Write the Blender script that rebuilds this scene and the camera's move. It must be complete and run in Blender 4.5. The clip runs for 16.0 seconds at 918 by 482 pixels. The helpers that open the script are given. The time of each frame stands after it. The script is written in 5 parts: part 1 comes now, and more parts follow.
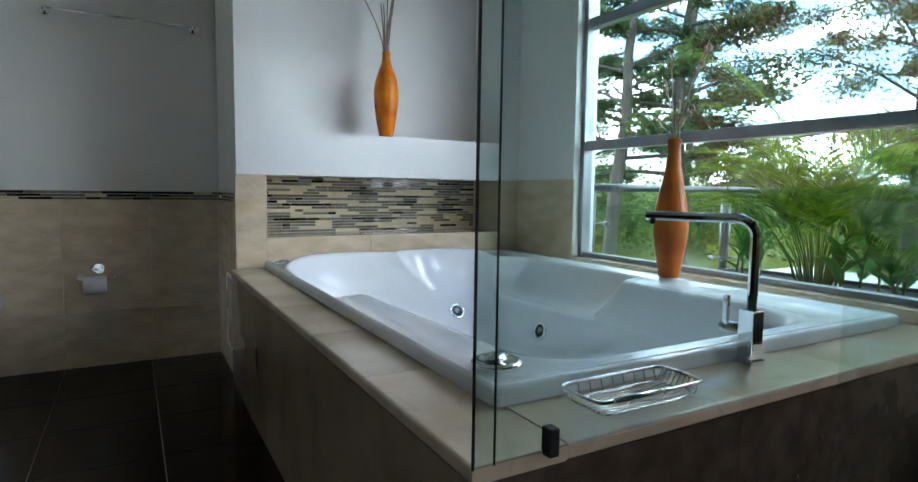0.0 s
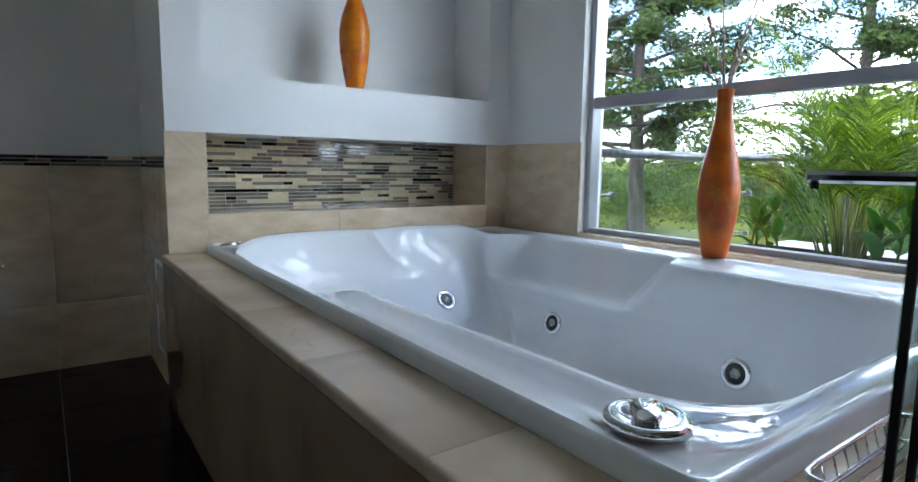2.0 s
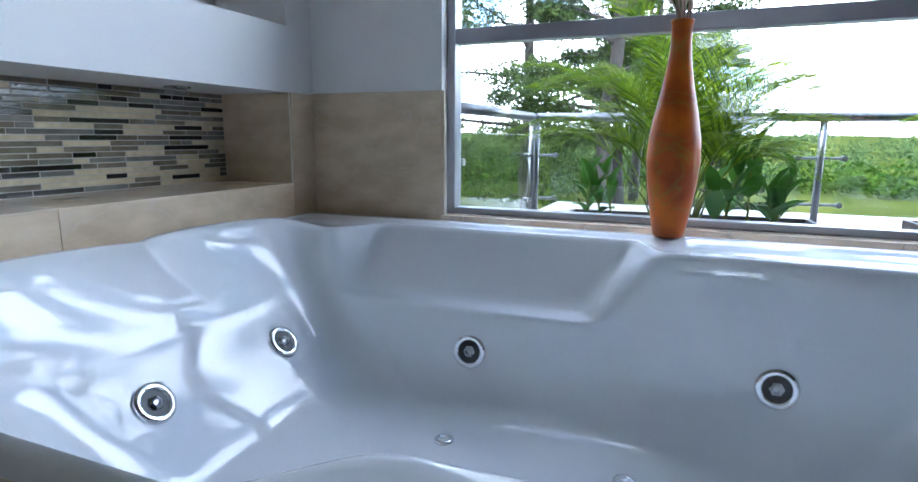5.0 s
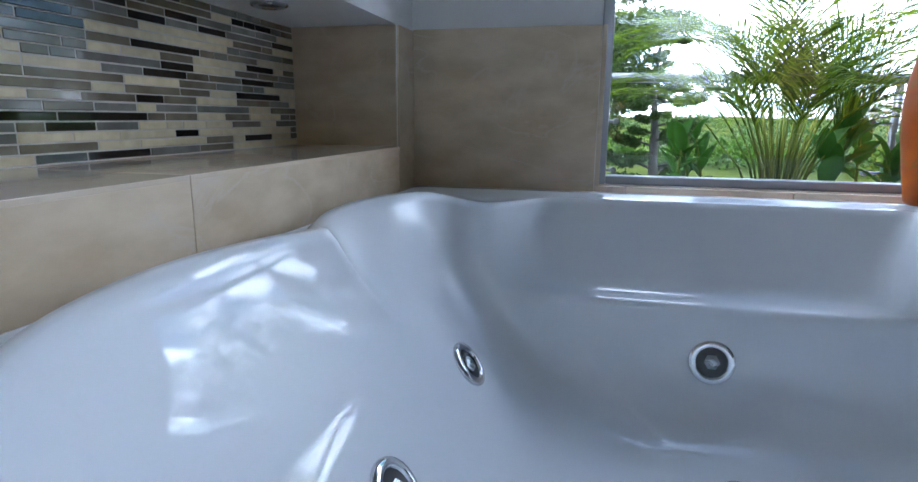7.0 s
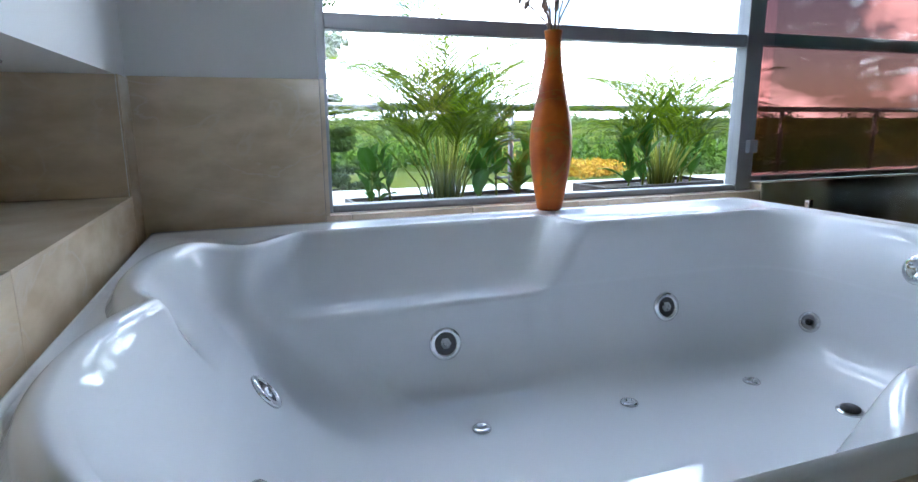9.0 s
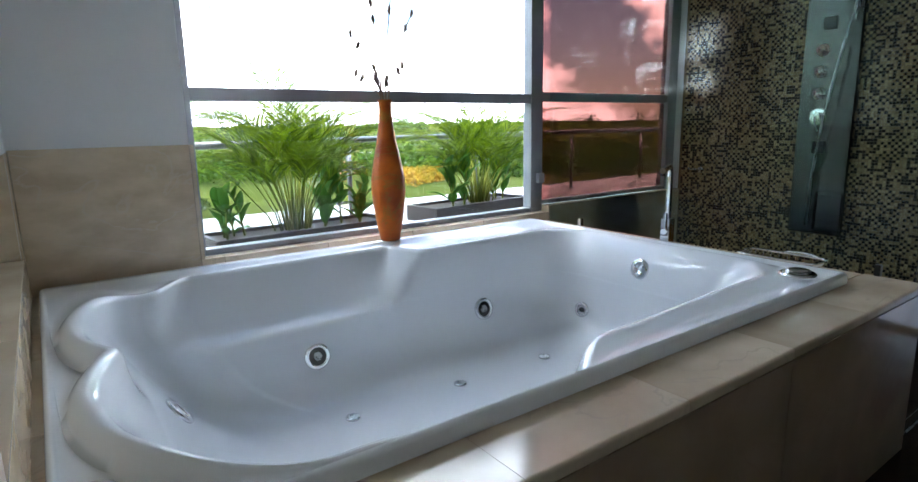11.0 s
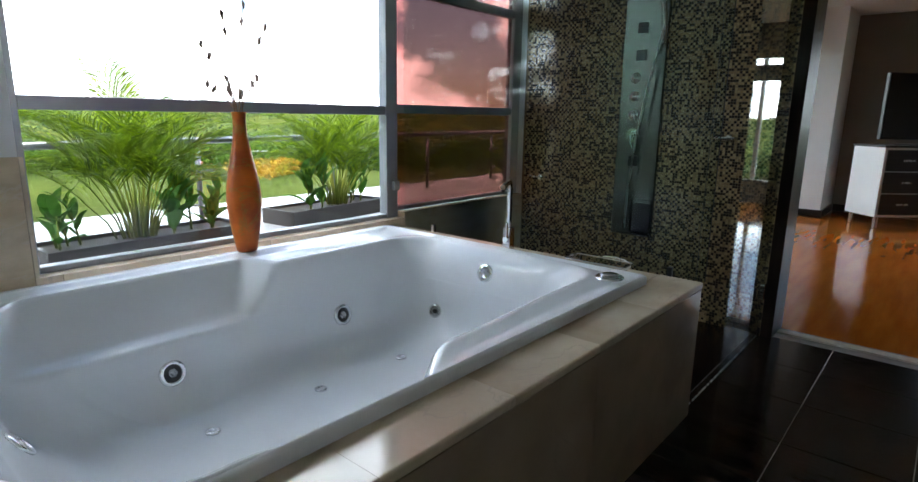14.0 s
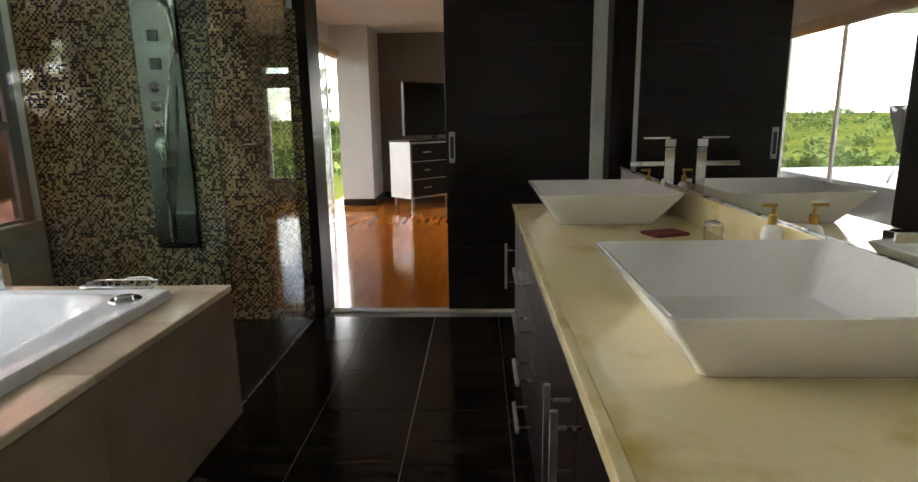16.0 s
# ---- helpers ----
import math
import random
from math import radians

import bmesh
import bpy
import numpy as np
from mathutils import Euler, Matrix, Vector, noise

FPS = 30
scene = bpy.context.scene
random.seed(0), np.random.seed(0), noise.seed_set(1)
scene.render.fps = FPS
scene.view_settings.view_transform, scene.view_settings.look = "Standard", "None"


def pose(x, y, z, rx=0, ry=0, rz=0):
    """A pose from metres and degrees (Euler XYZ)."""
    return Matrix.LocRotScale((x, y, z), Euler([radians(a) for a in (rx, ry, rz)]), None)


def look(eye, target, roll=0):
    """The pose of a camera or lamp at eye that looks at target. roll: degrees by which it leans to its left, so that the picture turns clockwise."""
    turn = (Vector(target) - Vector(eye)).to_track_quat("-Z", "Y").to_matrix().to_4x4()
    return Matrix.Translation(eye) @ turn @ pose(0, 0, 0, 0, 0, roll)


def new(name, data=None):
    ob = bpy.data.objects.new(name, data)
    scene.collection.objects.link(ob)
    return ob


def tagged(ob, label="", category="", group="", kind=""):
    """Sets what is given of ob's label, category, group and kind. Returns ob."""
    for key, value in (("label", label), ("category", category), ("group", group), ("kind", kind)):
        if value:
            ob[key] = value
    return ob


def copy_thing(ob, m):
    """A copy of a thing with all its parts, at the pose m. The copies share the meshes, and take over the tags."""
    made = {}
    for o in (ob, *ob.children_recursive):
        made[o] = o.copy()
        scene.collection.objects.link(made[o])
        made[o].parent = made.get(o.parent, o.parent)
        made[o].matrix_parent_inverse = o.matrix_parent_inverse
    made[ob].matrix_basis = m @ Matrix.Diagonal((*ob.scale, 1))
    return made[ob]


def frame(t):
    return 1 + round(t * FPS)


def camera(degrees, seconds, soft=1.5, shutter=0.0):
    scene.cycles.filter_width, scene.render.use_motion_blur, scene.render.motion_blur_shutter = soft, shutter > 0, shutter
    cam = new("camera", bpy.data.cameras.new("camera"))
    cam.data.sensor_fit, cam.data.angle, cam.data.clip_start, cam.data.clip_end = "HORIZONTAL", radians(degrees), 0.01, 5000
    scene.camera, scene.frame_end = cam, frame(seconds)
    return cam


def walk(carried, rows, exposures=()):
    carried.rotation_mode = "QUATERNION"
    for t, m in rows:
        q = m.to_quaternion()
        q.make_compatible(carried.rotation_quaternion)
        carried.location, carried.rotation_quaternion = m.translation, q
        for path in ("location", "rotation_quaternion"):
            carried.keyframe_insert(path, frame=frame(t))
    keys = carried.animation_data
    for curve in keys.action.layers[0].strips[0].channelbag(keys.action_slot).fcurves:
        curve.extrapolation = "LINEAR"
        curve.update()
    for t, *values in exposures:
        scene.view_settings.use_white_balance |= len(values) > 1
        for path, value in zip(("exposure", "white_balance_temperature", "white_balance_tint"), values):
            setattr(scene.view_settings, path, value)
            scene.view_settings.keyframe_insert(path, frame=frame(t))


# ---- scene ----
from mathutils.bvhtree import BVHTree

cam = camera(76.8, 16.0)
PATH = [
    (0, (-2.231, -3.157, 1.023), (-1.249, -1.424, 0.851), 0.8),
    (0.5, (-2.235, -3.012, 0.983), (-1.214, -1.303, 0.798), 0.7),
    (1, (-2.233, -2.833, 0.954), (-1.18, -1.144, 0.759), 0.8),
    (1.5, (-2.186, -2.671, 0.966), (-1.081, -1.019, 0.742), 0.7),
    (2, (-2.167, -2.547, 0.973), (-1.006, -0.939, 0.718), 0.9),
    (2.5, (-2.142, -2.416, 0.935), (-0.842, -0.918, 0.676), 0.5),
    (3, (-2.155, -2.23, 0.928), (-0.655, -0.938, 0.646), 0.6),
    (3.5, (-2.096, -2.049, 0.935), (-0.481, -0.911, 0.625), 0.1),
    (4, (-2.035, -1.874, 0.946), (-0.342, -0.862, 0.617), 0.0),
    (6.5, (-1.797, -0.713, 0.872), (0.104, -0.225, 0.487), 0.7),
    (7, (-1.736, -0.568, 0.845), (0.166, -0.108, 0.429), 0.5),
    (7.5, (-1.687, -0.486, 0.863), (0.246, -0.257, 0.405), 0.5),
    (8, (-1.719, -0.431, 0.854), (0.226, -0.631, 0.434), 0.3),
    (8.5, (-1.812, -0.409, 0.912), (0.088, -0.867, 0.49), -0.1),
    (9, (-1.977, -0.338, 0.961), (-0.128, -0.984, 0.559), -0.4),
    (9.5, (-2.141, -0.248, 1.021), (-0.364, -1.074, 0.625), -0.3),
    (10, (-2.263, -0.187, 1.078), (-0.555, -1.149, 0.684), -1.0),
    (12.5, (-2.445, 0.002, 1.207), (-0.957, -1.267, 0.812), 0.5),
    (13, (-2.45, 0.001, 1.215), (-0.985, -1.299, 0.819), 0.5),
    (13.5, (-2.468, 0.006, 1.235), (-1.067, -1.367, 0.839), 0.6),
    (14, (-2.521, 0.003, 1.27), (-1.257, -1.487, 0.846), 1.0),
    (14.5, (-2.63, -0.029, 1.267), (-1.578, -1.678, 0.85), 0.4),
    (15, (-2.741, -0.076, 1.273), (-1.89, -1.839, 0.863), 0.1),
    (15.5, (-2.831, -0.076, 1.298), (-2.368, -1.977, 0.885), -0.3),
    (16, (-2.886, -0.03, 1.297), (-2.812, -1.986, 0.887), -0.9),
]
# the film's exposure and white balance drift as it turns from the window to the darker half of the room
LIGHT = [(0.0, 2.8, 5800, 4), (1.5, 2.72, 5700, 5), (4.0, 2.73, 5350, 8), (7.0, 2.46, 5300, 10), (7.7, 2.42, 5350, 10), (8.5, 2.6, 5450, 9), (10.0, 2.8, 5650, 8), (12.5, 2.7, 5950, 6), (14.5, 2.62, 6150, 6), (15.0, 2.7, 6500, 8), (15.4, 2.92, 7000, 8), (16.0, 3.22, 7250, 10)]
walk(cam, [(t, look(eye, target, roll)) for t, eye, target, roll in PATH], LIGHT)

# ---- world, sun, exposure ----
world = bpy.data.worlds.new("sky")
scene.world = world
world.use_nodes = True
wn, wl = world.node_tree.nodes, world.node_tree.links
wn.clear()
w_out = wn.new("ShaderNodeOutputWorld")
w_bg = wn.new("ShaderNodeBackground")
w_sky = wn.new("ShaderNodeTexSky")
w_sky.sky_type = "NISHITA"
w_sky.sun_disc = False
w_sky.sun_elevation = radians(65)
w_sky.sun_rotation = radians(-30)
w_tc = wn.new("ShaderNodeTexCoord")
w_map = wn.new("ShaderNodeMapping")
w_map.inputs["Scale"].default_value = (1.0, 1.0, 1.6)
w_map.inputs["Location"].default_value = (0.7, 0.2, 0.4)
w_noise = wn.new("ShaderNodeTexNoise")
w_noise.inputs["Scale"].default_value = 4.2
w_noise.inputs["Detail"].default_value = 7.0
w_noise.inputs["Roughness"].default_value = 0.55
w_ramp = wn.new("ShaderNodeValToRGB")
w_ramp.color_ramp.elements[0].position = 0.465
w_ramp.color_ramp.elements[1].position = 0.545
w_mix = wn.new("ShaderNodeMix")
w_mix.data_type = "RGBA"
w_mix.inputs["B"].default_value = (20.0, 20.3, 21.0, 1)   # lit cloud, before the sky's strength
wl.new(w_tc.outputs["Generated"], w_map.inputs["Vector"])
wl.new(w_map.outputs["Vector"], w_noise.inputs["Vector"])
w_sep = wn.new("ShaderNodeSeparateXYZ")
w_low = wn.new("ShaderNodeMapRange")
w_low.inputs["From Min"].default_value, w_low.inputs["From Max"].default_value = 0.02, 0.42
w_low.inputs["To Min"].default_value, w_low.inputs["To Max"].default_value = 0.06, -0.015
w_add = wn.new("ShaderNodeMath")
wl.new(w_tc.outputs["Generated"], w_sep.inputs[0])
wl.new(w_sep.outputs["Z"], w_low.inputs["Value"])
wl.new(w_noise.outputs["Fac"], w_add.inputs[0])
wl.new(w_low.outputs[0], w_add.inputs[1])
wl.new(w_add.outputs[0], w_ramp.inputs["Fac"])
wl.new(w_ramp.outputs["Color"], w_mix.inputs["Factor"])
wl.new(w_sky.outputs["Color"], w_mix.inputs["A"])
wl.new(w_mix.outputs["Result"], w_bg.inputs["Color"])
w_bg.inputs["Strength"].default_value = 0.12
wl.new(w_bg.outputs["Background"], w_out.inputs["Surface"])
sun_data = bpy.data.lights.new("sun", "SUN")
sun_data.energy = 1.1
sun_data.angle = radians(8.0)
sun_data.color = (1.0, 0.91, 0.76)
sun = new("sun", sun_data)
sun.matrix_world = look((-7, 12, 30), (0, 0, 0))

# ---- materials ----
def node_mat(name):
    m = bpy.data.materials.new(name)
    m.use_nodes = True
    nt = m.node_tree
    return m, nt, nt.nodes["Principled BSDF"]


def surface(name, c1, c2, scale=4.0, rough=0.5, metal=0.0, bump=0.0, bump_scale=60.0, stretch=(1, 1, 1), vary=0.0,
            coat=0.0, lo=0.35, hi=0.65, rough_var=0.08, vein=None, vein_scale=3.0, spec=0.5):
    """A procedural surface: two colours mixed by coarse noise, fine grain, uneven gloss, relief, a change from piece to piece."""
    m, nt, b = node_mat(name)
    n, l = nt.nodes, nt.links
    tc = n.new("ShaderNodeTexCoord")
    info = n.new("ShaderNodeObjectInfo")
    off = n.new("ShaderNodeVectorMath")
    off.operation = "MULTIPLY_ADD"
    mp = n.new("ShaderNodeMapping")
    mp.inputs["Scale"].default_value = stretch
    comb = n.new("ShaderNodeCombineXYZ")
    mul = n.new("ShaderNodeMath")
    mul.operation = "MULTIPLY"
    mul.inputs[1].default_value = 37.0
    l.new(info.outputs["Random"], mul.inputs[0])
    for k in ("X", "Y", "Z"):
        l.new(mul.outputs[0], comb.inputs[k])
    l.new(tc.outputs["Object"], off.inputs[0])
    off.inputs[1].default_value = (1, 1, 1)
    l.new(comb.outputs[0], off.inputs[2])
    l.new(off.outputs[0], mp.inputs["Vector"])
    big = n.new("ShaderNodeTexNoise")
    big.inputs["Scale"].default_value = scale
    big.inputs["Detail"].default_value = 6
    l.new(mp.outputs[0], big.inputs["Vector"])
    ramp = n.new("ShaderNodeValToRGB")
    ramp.color_ramp.elements[0].position, ramp.color_ramp.elements[1].position = lo, hi
    ramp.color_ramp.elements[0].color, ramp.color_ramp.elements[1].color = (*c1, 1), (*c2, 1)
    l.new(big.outputs["Fac"], ramp.inputs["Fac"])
    col = ramp.outputs["Color"]
    if vein:
        wv = n.new("ShaderNodeTexNoise")
        wv.inputs["Scale"].default_value = vein_scale
        wv.inputs["Detail"].default_value = 8
        wv.inputs["Distortion"].default_value = 1.4
        l.new(mp.outputs[0], wv.inputs["Vector"])
        vr = n.new("ShaderNodeValToRGB")
        e = vr.color_ramp.elements
        e[0].position, e[1].position = 0.485, 0.515
        e[0].color = e[1].color = (0, 0, 0, 1)
        mid = e.new(0.5)
        mid.color = (0.6, 0.6, 0.6, 1)
        l.new(wv.outputs["Fac"], vr.inputs["Fac"])
        mx = n.new("ShaderNodeMix")
        mx.data_type = "RGBA"
        l.new(vr.outputs["Color"], mx.inputs["Factor"])
        l.new(col, mx.inputs["A"])
        mx.inputs["B"].default_value = (*vein, 1)
        col = mx.outputs["Result"]
    if vary:
        hsv = n.new("ShaderNodeHueSaturation")
        mr = n.new("ShaderNodeMapRange")
        mr.inputs["To Min"].default_value, mr.inputs["To Max"].default_value = 1 - vary, 1 + vary
        l.new(info.outputs["Random"], mr.inputs["Value"])
        l.new(mr.outputs[0], hsv.inputs["Value"])
        l.new(col, hsv.inputs["Color"])
        col = hsv.outputs["Color"]
    l.new(col, b.inputs["Base Color"])
    rr = n.new("ShaderNodeMapRange")
    rr.inputs["To Min"].default_value, rr.inputs["To Max"].default_value = max(rough - rough_var, 0.01), min(rough + rough_var, 1)
    l.new(big.outputs["Fac"], rr.inputs["Value"])
    l.new(rr.outputs[0], b.inputs["Roughness"])
    b.inputs["Metallic"].default_value = metal
    b.inputs["Coat Weight"].default_value = coat
    b.inputs["Specular IOR Level"].default_value = spec
    if bump:
        fine = n.new("ShaderNodeTexNoise")
        fine.inputs["Scale"].default_value = bump_scale
        fine.inputs["Detail"].default_value = 4
        l.new(mp.outputs[0], fine.inputs["Vector"])
        bp = n.new("ShaderNodeBump")
        bp.inputs["Strength"].default_value = bump
        bp.inputs["Distance"].default_value = 0.004
        l.new(fine.outputs["Fac"], bp.inputs["Height"])
        l.new(bp.outputs[0], b.inputs["Normal"])
    return m


def pane_mat(name, tint, gloss=1.0):
    """Thin glass: light passes tinted, and is mirrored by the Fresnel share."""
    m = bpy.data.materials.new(name)
    m.use_nodes = True
    n, l = m.node_tree.nodes, m.node_tree.links
    n.clear()
    out = n.new("ShaderNodeOutputMaterial")
    mix = n.new("ShaderNodeMixShader")
    tr = n.new("ShaderNodeBsdfTransparent")
    tr.inputs["Color"].default_value = (*tint, 1)
    gl = n.new("ShaderNodeBsdfGlossy")
    gl.inputs["Roughness"].default_value = 0.01
    gl.inputs["Color"].default_value = (gloss, gloss, gloss, 1)
    lw = n.new("ShaderNodeLayerWeight")
    pw = n.new("ShaderNodeMath")
    pw.operation = "POWER"
    pw.inputs[1].default_value = 5.0
    ma = n.new("ShaderNodeMath")
    ma.operation = "MULTIPLY_ADD"
    ma.inputs[1].default_value, ma.inputs[2].default_value = 0.96, 0.04
    l.new(lw.outputs["Facing"], pw.inputs[0])
    l.new(pw.outputs[0], ma.inputs[0])
    l.new(ma.outputs[0], mix.inputs["Fac"])
    l.new(tr.outputs[0], mix.inputs[1])
    l.new(gl.outputs[0], mix.inputs[2])
    l.new(mix.outputs[0], out.inputs["Surface"])
    return m


def leaf_mat(name, c1, c2, spec=0.12, glow=0.35):
    """Leaves: two greens, light that passes through them."""
    m, nt, b = node_mat(name)
    n, l = nt.nodes, nt.links
    geo = n.new("ShaderNodeNewGeometry")
    ramp = n.new("ShaderNodeValToRGB")
    ramp.color_ramp.elements[0].color, ramp.color_ramp.elements[1].color = (*c1, 1), (*c2, 1)
    l.new(geo.outputs["Random Per Island"], ramp.inputs["Fac"])
    l.new(ramp.outputs["Color"], b.inputs["Base Color"])
    b.inputs["Roughness"].default_value = 0.55
    b.inputs["Specular IOR Level"].default_value = spec
    tl = n.new("ShaderNodeBsdfTranslucent")
    l.new(ramp.outputs["Color"], tl.inputs["Color"])
    mix = n.new("ShaderNodeMixShader")
    mix.inputs["Fac"].default_value = glow
    l.new(b.outputs[0], mix.inputs[1])
    l.new(tl.outputs[0], mix.inputs[2])
    l.new(mix.outputs[0], n["Material Output"].inputs["Surface"])
    return m


WHITE_PAINT = surface("white wall paint", (0.74, 0.74, 0.73), (0.79, 0.79, 0.78), 1.5, 0.6, bump=0.08, bump_scale=180)
TAUPE = surface("taupe wall paint", (0.19, 0.165, 0.135), (0.22, 0.19, 0.158), 1.5, 0.6, bump=0.08, bump_scale=180)
CEIL_PAINT = surface("white ceiling paint", (0.76, 0.76, 0.75), (0.8, 0.8, 0.79), 1.2, 0.7, bump=0.08, bump_scale=150)
MARBLE = surface("cream marble", (0.54, 0.425, 0.295), (0.72, 0.605, 0.455), 3.4, 0.12, bump=0.02, vary=0.10, vein=(0.52, 0.43, 0.33), vein_scale=2.2, rough_var=0.05)
# the cream marble again, darkened: the room side's shade is put into the colour
SHADED_MARBLE = surface("polished cream marble, shade in its colour", (0.27, 0.205, 0.145), (0.37, 0.29, 0.21), 3.0, 0.10, bump=0.02, vary=0.05, vein=(0.30, 0.23, 0.17), vein_scale=2.2, rough_var=0.04)
WALL_TILE = surface("cream wall tile", (0.56, 0.445, 0.30), (0.70, 0.575, 0.41), 7.0, 0.14, bump=0.03, bump_scale=30, vary=0.02, rough_var=0.05, stretch=(1, 1, 2.2), vein=(0.66, 0.57, 0.45), vein_scale=1.6)
COUNTER = surface("cream marble counter", (0.56, 0.41, 0.13), (0.76, 0.665, 0.40), 5.0, 0.11, lo=0.27, hi=0.44, rough_var=0.04, bump=0.01)
BROWN_STONE = surface("polished brown stone", (0.055, 0.040, 0.028), (0.10, 0.074, 0.053), 14.0, 0.1, rough_var=0.04)
GROUT = surface("grey grout", (0.24, 0.23, 0.22), (0.33, 0.32, 0.31), 20, 0.6, bump=0.1)
PALE_GROUT = surface("pale grout", (0.52, 0.48, 0.41), (0.62, 0.58, 0.50), 20, 0.85, bump=0.2)
FLOOR_TILE = surface("dark brown floor tile", (0.003, 0.0022, 0.0018), (0.027, 0.018, 0.014), 4.0, 0.14, bump=0.15, bump_scale=25, stretch=(1, 4, 1), vary=0.2, rough_var=0.08, spec=0.15, lo=0.38, hi=0.72)
ACRYLIC = surface("white bath acrylic", (0.77, 0.785, 0.805), (0.79, 0.805, 0.825), 1.0, 0.016, rough_var=0.006, spec=0.42)
PORCELAIN = surface("white porcelain", (0.82, 0.82, 0.81), (0.85, 0.85, 0.84), 2.0, 0.07, rough_var=0.02)
CHROME = surface("chrome", (0.72, 0.73, 0.75), (0.8, 0.81, 0.82), 6.0, 0.06, 1.0, rough_var=0.03)
STEEL = surface("brushed steel", (0.40, 0.41, 0.42), (0.5, 0.51, 0.52), 5.0, 0.28, 1.0, bump=0.05, stretch=(8, 8, 1))
RAIL_STEEL = surface("weathered rail steel", (0.13, 0.135, 0.14), (0.19, 0.195, 0.20), 5.0, 0.34, 1.0, bump=0.05, stretch=(8, 8, 1))
ALU = surface("grey aluminium", (0.30, 0.31, 0.33), (0.37, 0.38, 0.40), 6.0, 0.38, 0.35, bump=0.02)
PANEL_STEEL = surface("satin steel", (0.046, 0.046, 0.041), (0.068, 0.068, 0.061), 2.0, 0.26, 1.0, rough_var=0.04)
NICKEL = surface("satin nickel", (0.66, 0.66, 0.65), (0.74, 0.74, 0.73), 6.0, 0.34, 1.0, rough_var=0.05)
BLACK = surface("black plastic", (0.008, 0.008, 0.008), (0.018, 0.018, 0.018), 8.0, 0.35)
DARK_RUBBER = surface("dark seal", (0.01, 0.01, 0.011), (0.02, 0.02, 0.02), 8.0, 0.5)
WENGE = surface("dark stained wood", (0.006, 0.0036, 0.0036), (0.017, 0.0095, 0.0085), 5.0, 0.34, bump=0.1, bump_scale=40, stretch=(6, 6, 0.6), vary=0.1, spec=0.12)
WENGE_H = surface("dark stained wood, level grain", (0.007, 0.005, 0.0042), (0.018, 0.012, 0.010), 5.0, 0.34, bump=0.06, bump_scale=40, stretch=(0.6, 6, 6), vary=0.1, spec=0.3)
ORANGE_WOOD = surface("varnished orange floorboard", (0.40, 0.105, 0.010), (0.50, 0.155, 0.018), 3.0, 0.1, stretch=(5, 0.6, 1), vary=0.1, rough_var=0.0, spec=0.3)
PLANTER_WOOD = surface("dark planter wood", (0.020, 0.014, 0.013), (0.045, 0.034, 0.030), 4.0, 0.6, bump=0.3, bump_scale=30, stretch=(4, 0.5, 4))
SOIL = surface("soil", (0.02, 0.014, 0.01), (0.05, 0.035, 0.025), 30, 0.95, bump=1.0, bump_scale=80)
TERRACE = surface("pale terrace stone", (0.25, 0.245, 0.24), (0.33, 0.325, 0.32), 2.0, 0.45, bump=0.1)
TERRACOTTA = surface("red roof tile", (0.35, 0.10, 0.05), (0.5, 0.17, 0.09), 6.0, 0.8)
HOUSE_WALL = surface("pale house wall", (0.6, 0.55, 0.45), (0.7, 0.65, 0.55), 3.0, 0.8)
PAPER = surface("toilet paper", (0.78, 0.78, 0.80), (0.84, 0.84, 0.85), 20, 0.9, bump=0.2)
WICKER = surface("grey fabric", (0.12, 0.12, 0.13), (0.18, 0.18, 0.19), 30, 0.9, bump=0.4)
RED = surface("dark red cloth", (0.10, 0.008, 0.012), (0.16, 0.015, 0.02), 20, 0.8)
BARK = surface("bark", (0.025, 0.02, 0.017), (0.075, 0.062, 0.05), 6.0, 0.9, bump=1.0, bump_scale=25, stretch=(3, 3, 0.5))
STEM = surface("palm stem", (0.06, 0.095, 0.012), (0.20, 0.21, 0.03), 5.0, 0.6, stretch=(1, 1, 0.3), spec=0.1)
DRY = surface("dried flower", (0.20, 0.14, 0.105), (0.36, 0.27, 0.21), 12.0, 0.9)
SCREEN = surface("black screen", (0.004, 0.004, 0.005), (0.008, 0.008, 0.009), 1.0, 0.08, rough_var=0.02)
BLUE = surface("blue plastic", (0.03, 0.16, 0.24), (0.04, 0.2, 0.3), 6, 0.3)
GOLD = surface("amber cap", (0.35, 0.22, 0.05), (0.45, 0.3, 0.08), 6, 0.3, 0.6)
GRASS = surface("lawn", (0.030, 0.042, 0.011), (0.080, 0.090, 0.020), 0.08, 1.0, bump=0.6, bump_scale=14, spec=0.0)
CLEAR = pane_mat("clear glass", (0.975, 0.98, 0.98), 0.5)
# grey tint added to the bedroom panes to let in less daylight
BED_GLASS = pane_mat("grey light-cutting glass", (0.80, 0.815, 0.81), 0.5)
SHOWER_GLASS = pane_mat("greenish shower glass", (0.87, 0.95, 0.932), 0.28)
DOOR_GLASS = pane_mat("greenish door glass", (0.93, 0.97, 0.96), 1.0)
RAIL_GLASS = pane_mat("rail glass", (0.93, 0.965, 0.955), 0.5)
TINTED = pane_mat("rose tinted film on glass", (0.345, 0.205, 0.190), 0.3)
MIRROR, _nt, _b = node_mat("mirror")
_b.inputs["Metallic"].default_value, _b.inputs["Roughness"].default_value = 1.0, 0.01
